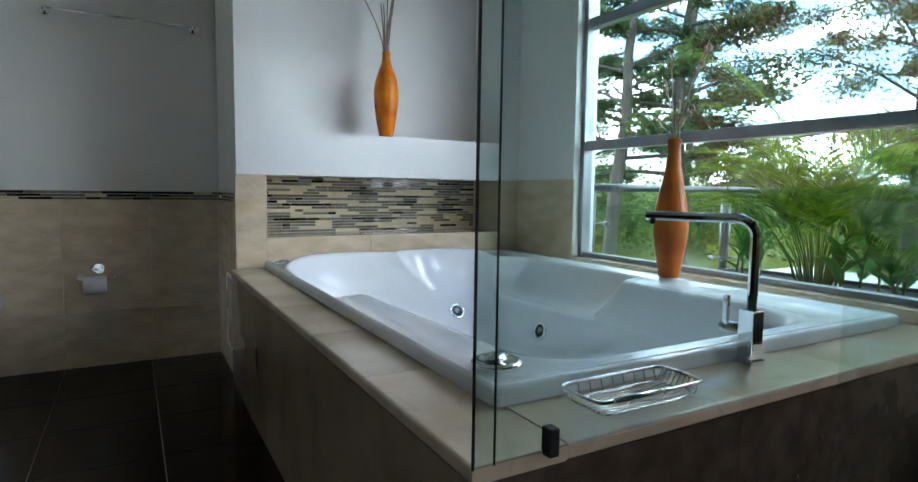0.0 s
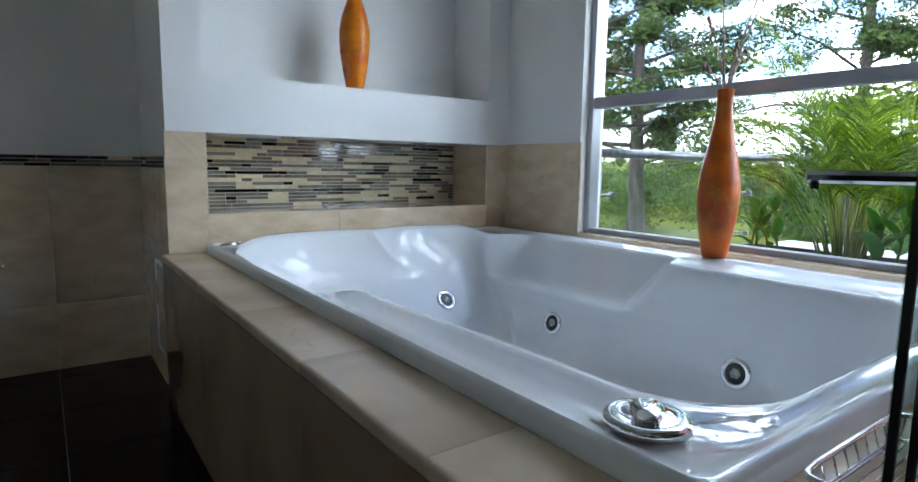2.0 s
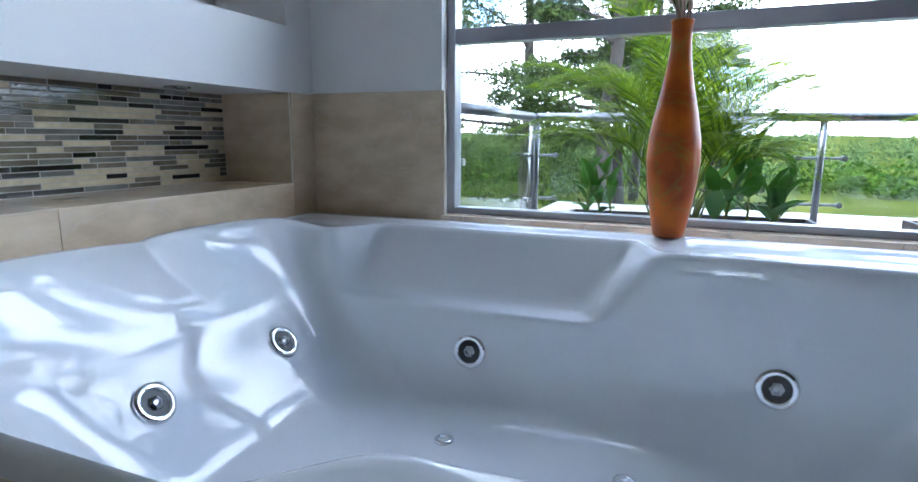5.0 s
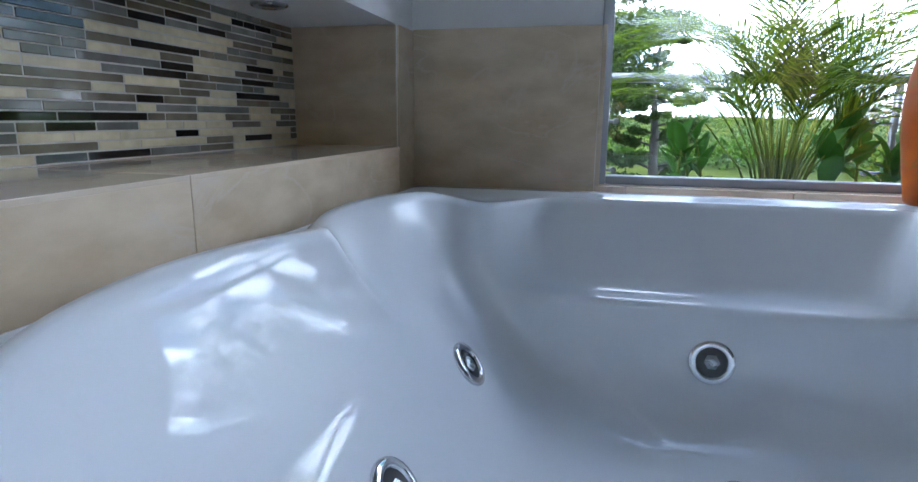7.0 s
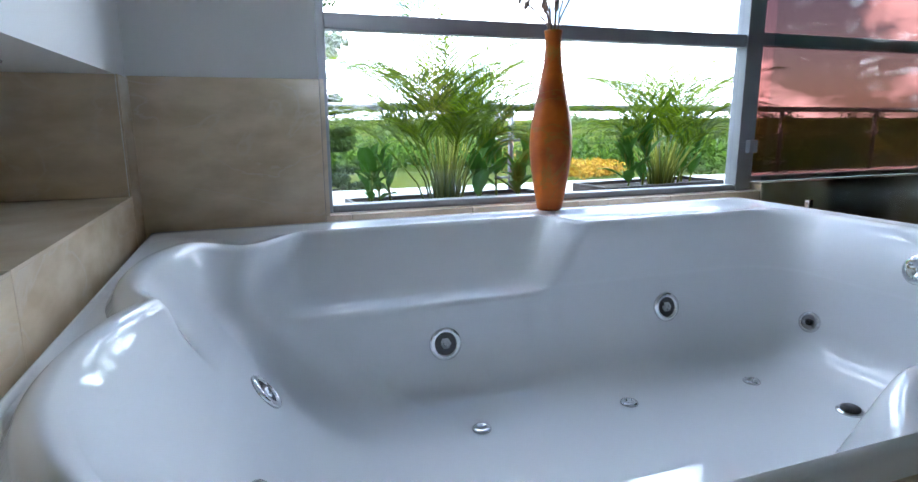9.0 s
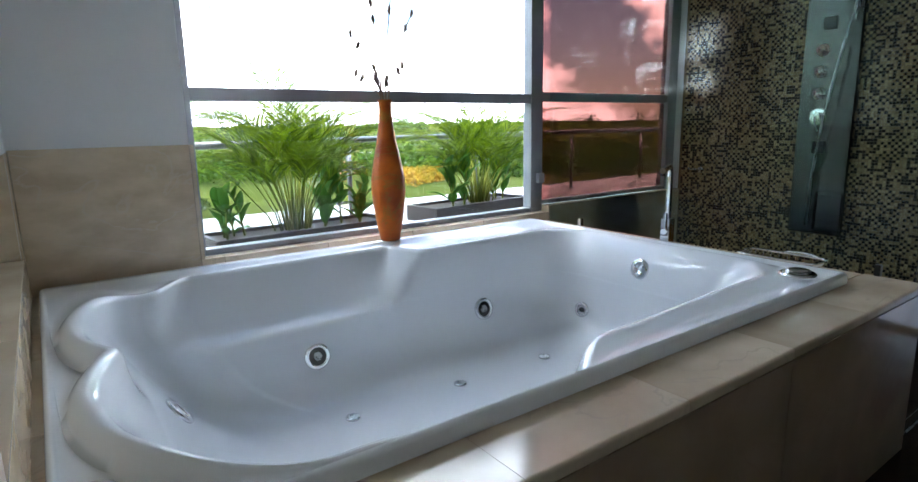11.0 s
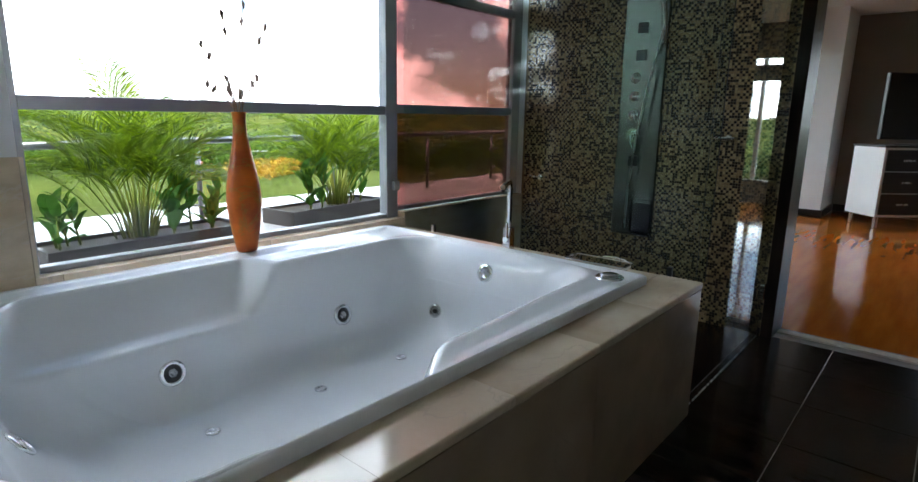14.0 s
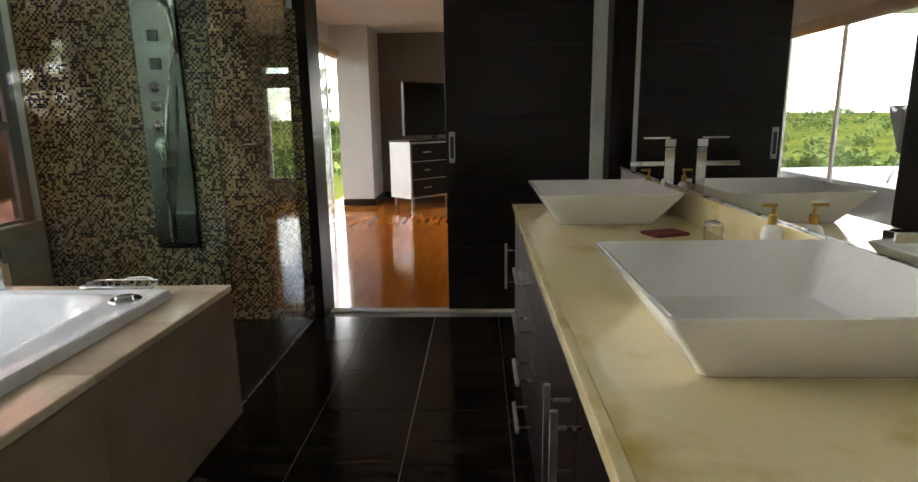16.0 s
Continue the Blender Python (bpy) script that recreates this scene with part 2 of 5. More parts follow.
_b.inputs["Base Color"].default_value = (0.86, 0.88, 0.88, 1)
VASE = surface("orange lacquered clay", (0.30, 0.055, 0.004), (0.54, 0.125, 0.004), 7.0, 0.36, bump=0.15, bump_scale=40, stretch=(1, 1, 1.3), vein=(0.26, 0.16, 0.02), vein_scale=3.0, rough_var=0.12, spec=0.3)
VASE_PALE = surface("amber lacquered clay", (0.52, 0.085, 0.002), (0.66, 0.215, 0.004), 7.0, 0.3, bump=0.15, bump_scale=40, stretch=(1, 1, 1.6), vein=(0.14, 0.19, 0.03), vein_scale=3, rough_var=0.1, spec=0.3)
PALM_LEAF = leaf_mat("palm leaflet", (0.016, 0.046, 0.003), (0.18, 0.255, 0.006), 0.08, 0.48)
BROAD_LEAF = leaf_mat("broad leaf", (0.025, 0.08, 0.010), (0.075, 0.18, 0.018), 0.2, 0.4)
TREE_LEAF = leaf_mat("tree leaf", (0.022, 0.040, 0.012), (0.075, 0.105, 0.026), 0.04, 0.4)
# paler than the far wood leaf: distance haze is put into the colour
HAZE_PALED_LEAF = leaf_mat("wood leaf paled for haze", (0.035, 0.062, 0.022), (0.105, 0.135, 0.045), 0.02, 0.2)
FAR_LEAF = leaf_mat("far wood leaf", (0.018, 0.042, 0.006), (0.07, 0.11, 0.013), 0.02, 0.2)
FLOWER = leaf_mat("orange flower bed", (0.28, 0.12, 0.01), (0.36, 0.24, 0.02), glow=0.3)
STRIP = [
    surface("cream stone mosaic", (0.54, 0.45, 0.26), (0.67, 0.58, 0.37), 30, 0.4, bump=0.2, vary=0.1),
    surface("taupe glass mosaic", (0.135, 0.112, 0.075), (0.21, 0.18, 0.125), 20, 0.07, vary=0.2),
    surface("grey glass mosaic", (0.15, 0.142, 0.122), (0.23, 0.22, 0.19), 20, 0.06, vary=0.2),
    surface("dark brown glass mosaic", (0.006, 0.005, 0.004), (0.018, 0.013, 0.01), 20, 0.05, vary=0.3),
]


def mosaic_mat(name, cols, rough):
    """Small mosaic squares: each piece takes one of a few tones, with a fine grain."""
    m, nt, b = node_mat(name)
    n, l = nt.nodes, nt.links
    geo = n.new("ShaderNodeNewGeometry")
    rp = n.new("ShaderNodeValToRGB")
    e = rp.color_ramp.elements
    e[0].color, e[1].color = (*cols[0], 1), (*cols[-1], 1)
    for k, c in enumerate(cols[1:-1]):
        e.new((k + 1) / (len(cols) - 1)).color = (*c, 1)
    l.new(geo.outputs["Random Per Island"], rp.inputs["Fac"])
    l.new(rp.outputs["Color"], b.inputs["Base Color"])
    b.inputs["Roughness"].default_value = rough
    b.inputs["Specular IOR Level"].default_value = 0.22
    return m


MOSAIC_DARK = mosaic_mat("dark brown mosaic square", ((0.008, 0.006, 0.005), (0.016, 0.012, 0.009), (0.03, 0.022, 0.015)), 0.38)
MOSAIC_SAND = mosaic_mat("sand stone mosaic square", ((0.25, 0.172, 0.086), (0.36, 0.258, 0.135), (0.47, 0.355, 0.195)), 0.4)
MOSAIC_GROUT = surface("sandy mosaic grout", (0.18, 0.13, 0.072), (0.25, 0.185, 0.105), 40, 0.8, bump=0.2)


# ---- building helpers ----
def bx(bm, x0, x1, y0, y1, z0, z1, bevel=0.0):
    r = bmesh.ops.create_cube(bm, size=1.0, matrix=Matrix.Translation(((x0 + x1) / 2, (y0 + y1) / 2, (z0 + z1) / 2)) @ Matrix.Diagonal((abs(x1 - x0), abs(y1 - y0), abs(z1 - z0), 1)))
    if bevel:
        es = list({e for v in r["verts"] for e in v.link_edges})
        bmesh.ops.bevel(bm, geom=es, offset=bevel, segments=2, affect="EDGES", profile=0.6)


def cyl(bm, p0, p1, r0, r1=None, seg=16):
    p0, p1 = Vector(p0), Vector(p1)
    d = p1 - p0
    m = Matrix.Translation((p0 + p1) / 2) @ d.to_track_quat("Z", "Y").to_matrix().to_4x4()
    bmesh.ops.create_cone(bm, cap_ends=True, segments=seg, radius1=r0, radius2=r0 if r1 is None else r1, depth=d.length, matrix=m)


def lathe(bm, prof, cx=0, cy=0, cz=0, seg=32):
    rings = []
    for r, z in prof:
        rings.append([bm.verts.new((cx + r * math.cos(2 * math.pi * k / seg), cy + r * math.sin(2 * math.pi * k / seg), cz + z)) for k in range(seg)])
    for a, b in zip(rings, rings[1:]):
        for k in range(seg):
            bm.faces.new((a[k], a[(k + 1) % seg], b[(k + 1) % seg], b[k]))
    bm.faces.new(rings[0][::-1])
    bm.faces.new(rings[-1])


def sweep(bm, pts, radius, seg=10):
    """A round bar along a line of points."""
    pts = [Vector(p) for p in pts]
    rings = []
    side = None
    for i, p in enumerate(pts):
        d = (pts[min(i + 1, len(pts) - 1)] - pts[max(i - 1, 0)]).normalized()
        if side is None:
            side = d.orthogonal().normalized()
        side = (side - d * side.dot(d)).normalized()
        up = d.cross(side)
        r = radius[i] if isinstance(radius, (list, tuple)) else radius
        rings.append([bm.verts.new(p + side * (r * math.cos(2 * math.pi * k / seg)) + up * (r * math.sin(2 * math.pi * k / seg))) for k in range(seg)])
    for a, b in zip(rings, rings[1:]):
        for k in range(seg):
            bm.faces.new((a[k], a[(k + 1) % seg], b[(k + 1) % seg], b[k]))
    bm.faces.new(rings[0][::-1])
    bm.faces.new(rings[-1])


def mesh_of(name, bm, material, smooth=False):
    bmesh.ops.recalc_face_normals(bm, faces=bm.faces)
    me = bpy.data.meshes.new(name)
    bm.to_mesh(me)
    bm.free()
    me.materials.append(material)
    if smooth:
        me.shade_smooth()
    return me


def part(name, bm, material, parent=None, label="", smooth=False):
    ob = new(name, mesh_of(name, bm, material, smooth))
    if parent is not None:
        ob.parent = parent
    if label:
        ob["label"] = label
    return ob


def thing(name, label, category, group="", at=(0, 0, 0)):
    ob = new(name)
    ob.empty_display_size = 0.1
    ob.location = at
    return tagged(ob, label, category, group)


def box_part(name, dims, material, parent=None, bevel=0.0, label=""):
    bm = bmesh.new()
    bx(bm, *dims, bevel)
    return part(name, bm, material, parent, label)


def structure(name, dims, material, label, category, bevel=0.0):
    return tagged(box_part(name, dims, material, None, bevel), label, category, kind="structure")


def smooth_by_angle(ob, deg=35):
    ob.data.shade_smooth()
    ob.data.set_sharp_from_angle(angle=radians(deg))
    return ob

# ---- the room's shell ----
DECK = 0.605
floor = tagged(box_part("floor", (-3.75, 0.0, -3.95, 0.70, -0.12, -0.005), GROUT), "dark brown tiled bathroom floor with pale joints", "floor", kind="structure")
ceiling = structure("ceiling", (-3.95, 0.16, -3.95, 0.9, 2.70, 2.82), CEIL_PAINT, "plain white bathroom ceiling", "ceiling")

# window wall: stub beside the niche, parapet, head
bm = bmesh.new()
bx(bm, 0, 0.16, -0.552, 0.9, 0, 2.7)
bx(bm, 0, 0.16, -3.95, -0.552, 0, 0.650)
bx(bm, 0, 0.16, -3.95, -0.552, 2.52, 2.7)
bx(bm, 0, 0.16, -3.95, -3.70, 0.650, 2.52)
wall_east = tagged(part("wall_east", bm, WHITE_PAINT), "white painted window wall with wide opening", "wall", kind="structure")

# niche wall: two piers, plinth, thick shelf, head and back
bm = bmesh.new()
bx(bm, -1.759, -1.613, 0, 0.67, 0, 2.7)
bx(bm, -0.145, 0, 0, 0.42, 0, 2.7)
bx(bm, -1.613, -0.145, 0, 0.42, 0, 0.755)
bx(bm, -1.613, -0.145, 0, 0.42, 1.095, 1.330)
bx(bm, -1.613, -0.145, 0, 0.42, 2.45, 2.7)
bx(bm, -1.613, -0.145, 0.325, 0.42, 0.755, 1.095)
bx(bm, -1.613, -0.145, 0.325, 0.42, 1.330, 2.45)
wall_north = tagged(part("wall_north", bm, WHITE_PAINT), "white wall with two deep niches and thick shelf", "wall", kind="structure")
wall_back = structure("wall_back", (-3.95, -1.759, 0.67, 0.9, 0, 2.7), WHITE_PAINT, "white painted wall above tiles and mosaic band", "wall")
wall_west = structure("wall_west", (-3.95, -3.75, -3.95, 0.67, 0, 2.7), WHITE_PAINT, "white painted wall behind the vanity", "wall")

# door wall: mosaic shower part, stub beside the mirror, lintel
wall_south = structure("wall_south", (-1.774, 0.0, -3.95, -3.702, 0, 2.7), MOSAIC_GROUT, "shower wall of dark and sand mosaic", "wall")
bm = bmesh.new()
bx(bm, -3.75, -3.60, -3.95, -3.78, 0, 2.7)
bx(bm, -3.60, -1.774, -3.95, -3.86, 2.35, 2.7)
tagged(part("wall_south_stub", bm, WHITE_PAINT), "white wall stub and lintel beside the doorway", "wall", kind="structure")
bm = bmesh.new()
bx(bm, -1.84, -1.776, -3.96, -3.69, 0, 2.35, 0.004)
tagged(part("door_frame", bm, WENGE), "dark stained wooden door jamb", "door frame", kind="structure")
threshold = structure("threshold", (-3.60, -1.84, -3.90, -3.835, -0.02, 0.006), PALE_GROUT, "pale stone threshold strip at the doorway", "threshold", 0.002)
channel = structure("trim_shower_channel", (-1.757, -1.762, -3.69, -2.42, -0.01, 0.006), STEEL, "metal floor channel under shower glass", "trim", 0.002)

structure("trim_side_panel", (-3.749, -3.672, -3.779, -3.615, 0, 2.699), WENGE, "dark stained wooden panel beside the mirror", "panel", 0.002)

# bath deck carcass
bm = bmesh.new()
bx(bm, -1.783, -1.63, -2.425, 0, 0, DECK - 0.03)
bx(bm, -0.06, 0, -2.425, 0, 0, DECK - 0.03)
bx(bm, -1.63, -0.06, -2.425, -2.25, 0, DECK - 0.03)
bx(bm, -1.63, -0.06, -0.03, 0, 0, DECK - 0.03)
bath_deck = tagged(part("bath_deck", bm, PALE_GROUT), "raised bath surround clad in cream marble", "bath surround", kind="structure")


def nosed(name, dims, axis, material, parent, radius):
    """A slab whose long edges alone are rounded, so that neighbours butt closely."""
    bm = bmesh.new()
    bx(bm, *dims)
    es = [e for e in bm.edges if abs((e.verts[0].co - e.verts[1].co)[axis]) > 1e-5]
    bmesh.ops.bevel(bm, geom=es, offset=radius, segments=3, affect="EDGES", profile=0.5)
    return part(name, bm, material, parent)


def slab_row(parent, name, dims, cuts, axis, material, bevel=0.002, joint=0.0005):
    """Stone pieces laid end to end along one axis, with open joints."""
    lo, hi = (dims[0], dims[1]) if axis == 0 else (dims[2], dims[3])
    edges = [lo, *cuts, hi]
    for a, b in zip(edges, edges[1:]):
        d = list(dims)
        d[2 * axis], d[2 * axis + 1] = a + joint, b - joint
        if bevel > 0.005:
            nosed(name, d, axis, material, parent, bevel)
        else:
            box_part(name, d, material, parent, bevel)


slab_row(bath_deck, "slab", (-1.793, -1.605, -2.435, -0.001, DECK - 0.03, DECK), (-1.96, -1.52, -1.08, -0.64), 1, MARBLE, 0.007)
slab_row(bath_deck, "slab", (-1.605, -0.001, -2.435, -2.23, DECK - 0.03, DECK), (-1.14, -0.70,), 0, MARBLE, 0.007)
slab_row(bath_deck, "slab", (-0.085, -0.001, -2.23, -0.001, DECK - 0.03, DECK), (-1.76, -1.32, -0.88, -0.44), 1, MARBLE)
slab_row(bath_deck, "slab", (-1.605, -0.085, -0.05, -0.001, DECK - 0.03, DECK), (-1.14, -0.70,), 0, MARBLE)
for z0, z1 in ((0.0, DECK - 0.031),):
    # room-side panels take the marble with shade in its colour
    slab_row(bath_deck, "panel", (-1.791, -1.783, -2.433, -0.001, z0, z1), (-1.52, -0.64), 1, SHADED_MARBLE, 0.0003, 0.0002)
    slab_row(bath_deck, "panel", (-1.783, -0.001, -2.433, -2.425, z0, z1), (-1.14, -0.70,), 0, BROWN_STONE, 0.001)

# tile cladding round the bath
slab_row(wall_east, "wall_tile", (-0.006, -0.0005, -0.552, -0.002, DECK, 1.10), (), 1, WALL_TILE, 0.001, 0.0006)
slab_row(wall_east, "wall_tile", (-0.008, 0.052, -2.435, -0.552, DECK, 0.655), (-1.96, -1.52, -1.08, -0.64), 1, MARBLE, 0.003, 0.0006)
slab_row(wall_east, "wall_tile", (-0.012, 0.052, -3.70, -2.435, 0.0, 0.69), (-2.84, -3.27), 1, WALL_TILE, 0.003, 0.0006)
slab_row(wall_east, "wall_tile", (-0.010, -0.0005, -0.567, -0.552, 0.655, 1.10), (), 1, MARBLE, 0.001)
slab_row(wall_north, "wall_tile", (-1.765, -1.614, -0.006, -0.0005, 0.0, 1.095), (), 0, WALL_TILE, 0.001)
slab_row(wall_north, "wall_tile", (-0.144, -0.007, -0.006, -0.0005, DECK, 1.095), (), 0, WALL_TILE, 0.001)
slab_row(wall_north, "wall_tile", (-1.614, -0.144, -0.006, -0.0005, DECK, 0.756), (-1.03,), 0, WALL_TILE, 0.001, 0.0008)
slab_row(wall_north, "wall_tile", (-1.613, -0.145, -0.006, 0.32, 0.7555, 0.763), (-1.03,), 0, MARBLE, 0.001, 0.0008)
slab_row(wall_north, "wall_tile", (-0.151, -0.1455, 0.0, 0.32, 0.763, 1.094), (), 1, WALL_TILE, 0.001)
slab_row(wall_north, "wall_tile", (-1.6125, -1.607, 0.0, 0.32, 0.763, 1.094), (), 1, WALL_TILE, 0.001)
for z0, z1 in ((0.0, 0.31), (0.31, 0.62), (0.62, 0.945)):
    slab_row(wall_north, "wall_tile", (-1.766, -1.7595, -0.006, 0.664, z0 + 0.0006, z1 - 0.0006), (0.24,), 1, WALL_TILE, 0.001, 0.0008)
    slab_row(wall_back, "wall_tile", (-3.75, -1.767, 0.664, 0.6695, z0 + 0.0006, z1 - 0.0006), (-3.43, -3.0, -2.57, -2.14), 0, WALL_TILE, 0.001, 0.0008)

# ---- window ----
window_1 = tagged(new("window_1"), "wide grey aluminium window with clear panes", "window", kind="structure")
for y0, y1 in ((-0.584, -0.552), (-2.435, -2.347), (-3.70, -3.605)):
    box_part("window_frame", (0.045, 0.11, y0, y1, 0.655, 2.52), ALU, window_1, 0.004)
for z0, z1, dy in ((0.655, 0.680, 0), (1.264, 1.316, 0), (1.945, 2.0, 0), (2.47, 2.52, 0)):
    box_part("window_rail", (0.05, 0.105, -2.347, -0.584, z0, z1), ALU, window_1, 0.004)
    box_part("window_rail", (0.05, 0.105, -3.605, -2.435, z0 + (0.035 if z0 < 1 else 0.012), z1 + (0.035 if z0 < 1 else 0.012)), ALU, window_1, 0.004)
for z0, z1 in ((0.680, 1.264), (1.316, 1.945), (2.0, 2.47)):
    p = box_part("pane", (0.075, 0.079, -2.347, -0.584, z0, z1), CLEAR, window_1)
    p.visible_shadow = False
    p = box_part("pane", (0.075, 0.079, -3.605, -2.435, z0 + 0.012, z1 + 0.012), TINTED, window_1, 0, "rose tinted pane that turns the clouds pink")
    p.visible_shadow = False
box_part("latch", (0.02, 0.045, -2.43, -2.385, 0.82, 0.875), ALU, window_1, 0.004, "pale plastic window latch")

# ---- bedroom beyond the door ----
bed_floor = structure("floor_bedroom", (-6.0, -0.49, -10.1, -3.95, -0.12, -0.006), ORANGE_WOOD, "varnished orange wooden bedroom floor", "floor")
structure("ceiling_bedroom", (-6.2, -0.2, -10.3, -3.95, 2.70, 2.82), CEIL_PAINT, "white bedroom ceiling", "ceiling")
structure("wall_bedroom_far", (-1.22, -0.73, -10.1, -9.05, 0, 2.7), WHITE_PAINT, "white wall pier beside the balcony window", "wall")
bm = bmesh.new()
bx(bm, -2.60, -1.22, -10.1, -9.95, 0, 2.7)
bx(bm, -6.0, -4.3, -10.1, -9.95, 0, 2.7)
bx(bm, -4.3, -2.60, -10.1, -9.95, 2.2, 2.7)
bx(bm, -4.3, -2.60, -10.1, -9.95, 0, 0.35)
tagged(part("wall_bedroom_south", bm, TAUPE), "taupe bedroom wall with a tall window", "wall", kind="structure")
structure("wall_bedroom_west", (-6.15, -6.0, -10.1, -3.95, 0, 2.7), TAUPE, "taupe bedroom wall", "wall")
structure("wall_bedroom_north", (-6.0, -3.95, -4.1, -3.95, 0, 2.7), WHITE_PAINT, "white bedroom wall", "wall")
bm = bmesh.new()
bx(bm, -0.73, -0.49, -10.1, -9.05, 2.35, 2.7)
bx(bm, -0.64, -0.49, -9.05, -3.95, 2.35, 2.7)
# unseen piece added to narrow the glazing, so less light enters
bx(bm, -0.64, -0.49, -5.30, -4.15, 0, 2.35)
bx(bm, -0.64, 0.16, -4.15, -3.95, 0, 2.7)
tagged(part("wall_bedroom_east", bm, WHITE_PAINT), "white bedroom wall over balcony glazing", "wall", kind="structure")
window_2 = tagged(new("window_2"), "tall white framed balcony glazing", "window", kind="structure")
for y in (-9.02, -8.0, -6.85, -5.34):
    box_part("window_frame", (-0.59, -0.56, y - 0.03, y + 0.03, 0.0, 2.35), WHITE_PAINT, window_2, 0.004)
for a, b in ((-8.99, -8.03), (-7.97, -6.88), (-6.82, -5.37)):
    p = box_part("pane", (-0.577, -0.573, a, b, 0.02, 2.35), BED_GLASS, window_2)
    p.visible_shadow = False
box_part("window_frame", (-0.62, -0.56, -9.95, -9.89, 0.0, 2.35), WHITE_PAINT, window_2, 0.004)
p = box_part("pane", (-0.73, -0.62, -9.927, -9.923, 0.02, 2.35), BED_GLASS, window_2)
p.visible_shadow = False
window_3 = tagged(new("window_3"), "tall bedroom window with white frame", "window", kind="structure")
for x in (-4.27, -3.45, -2.63):
    box_part("window_frame", (x - 0.03, x + 0.03, -10.06, -9.99, 0.35, 2.2), WHITE_PAINT, window_3, 0.004)
for a, b in ((-4.24, -3.48), (-3.42, -2.66)):
    p = box_part("pane", (a, b, -10.027, -10.023, 0.35, 2.2), BED_GLASS, window_3)
    p.visible_shadow = False
bm = bmesh.new()
bx(bm, -2.60, -1.24, -9.95, -9.932, 0, 0.1, 0.003)
bx(bm, -1.245, -1.22, -9.93, -9.05, 0, 0.1, 0.003)
bx(bm, -1.245, -0.73, -9.05, -9.03, 0, 0.1, 0.003)
tagged(part("baseboard", bm, WENGE_H), "dark stained wooden baseboard", "baseboard", kind="structure")

# ---- bathtub ----
def ramp(v, a, b):
    t = min(max((v - a) / (b - a), 0), 1)
    return t * t * (3 - 2 * t)


def head_lobes(xl, xr, yf, n_east, n_west):
    """Two scallops side by side at the head end, meeting in a soft cusp: points from the window side to the room side."""
    ce, cw = (-0.70, -0.30), (-1.19, -0.42)
    ae, be, aw, bw = xr - ce[0], yf - ce[1], cw[0] - xl, yf - cw[1]

    def east(x):
        return ce[1] + be * math.sqrt(max(1 - ((x - ce[0]) / ae) ** 2, 0.0)) if x > ce[0] - ae else -9

    def west(x):
        return cw[1] + bw * math.sqrt(max(1 - ((x - cw[0]) / aw) ** 2, 0.0)) if x < cw[0] + aw else -9
    lo, hi = cw[0], ce[0]
    for _ in range(40):
        mid = (lo + hi) / 2
        lo, hi = (mid, hi) if west(mid) > east(mid) else (lo, mid)
    a_cusp = math.acos(max(-1, min(1, (lo - ce[0]) / ae)))
    b_cusp = math.acos(max(-1, min(1, (lo - cw[0]) / aw)))
    pts = [(ce[0] + ae * math.cos(a_cusp * k / (n_east - 1)), ce[1] + be * math.sin(a_cusp * k / (n_east - 1))) for k in range(n_east)]
    for k in range(1, n_west + 1):
        a = b_cusp + (math.pi - b_cusp) * k / n_west
        pts.append((cw[0] + aw * math.cos(a), cw[1] + bw * math.sin(a)))
    return pts


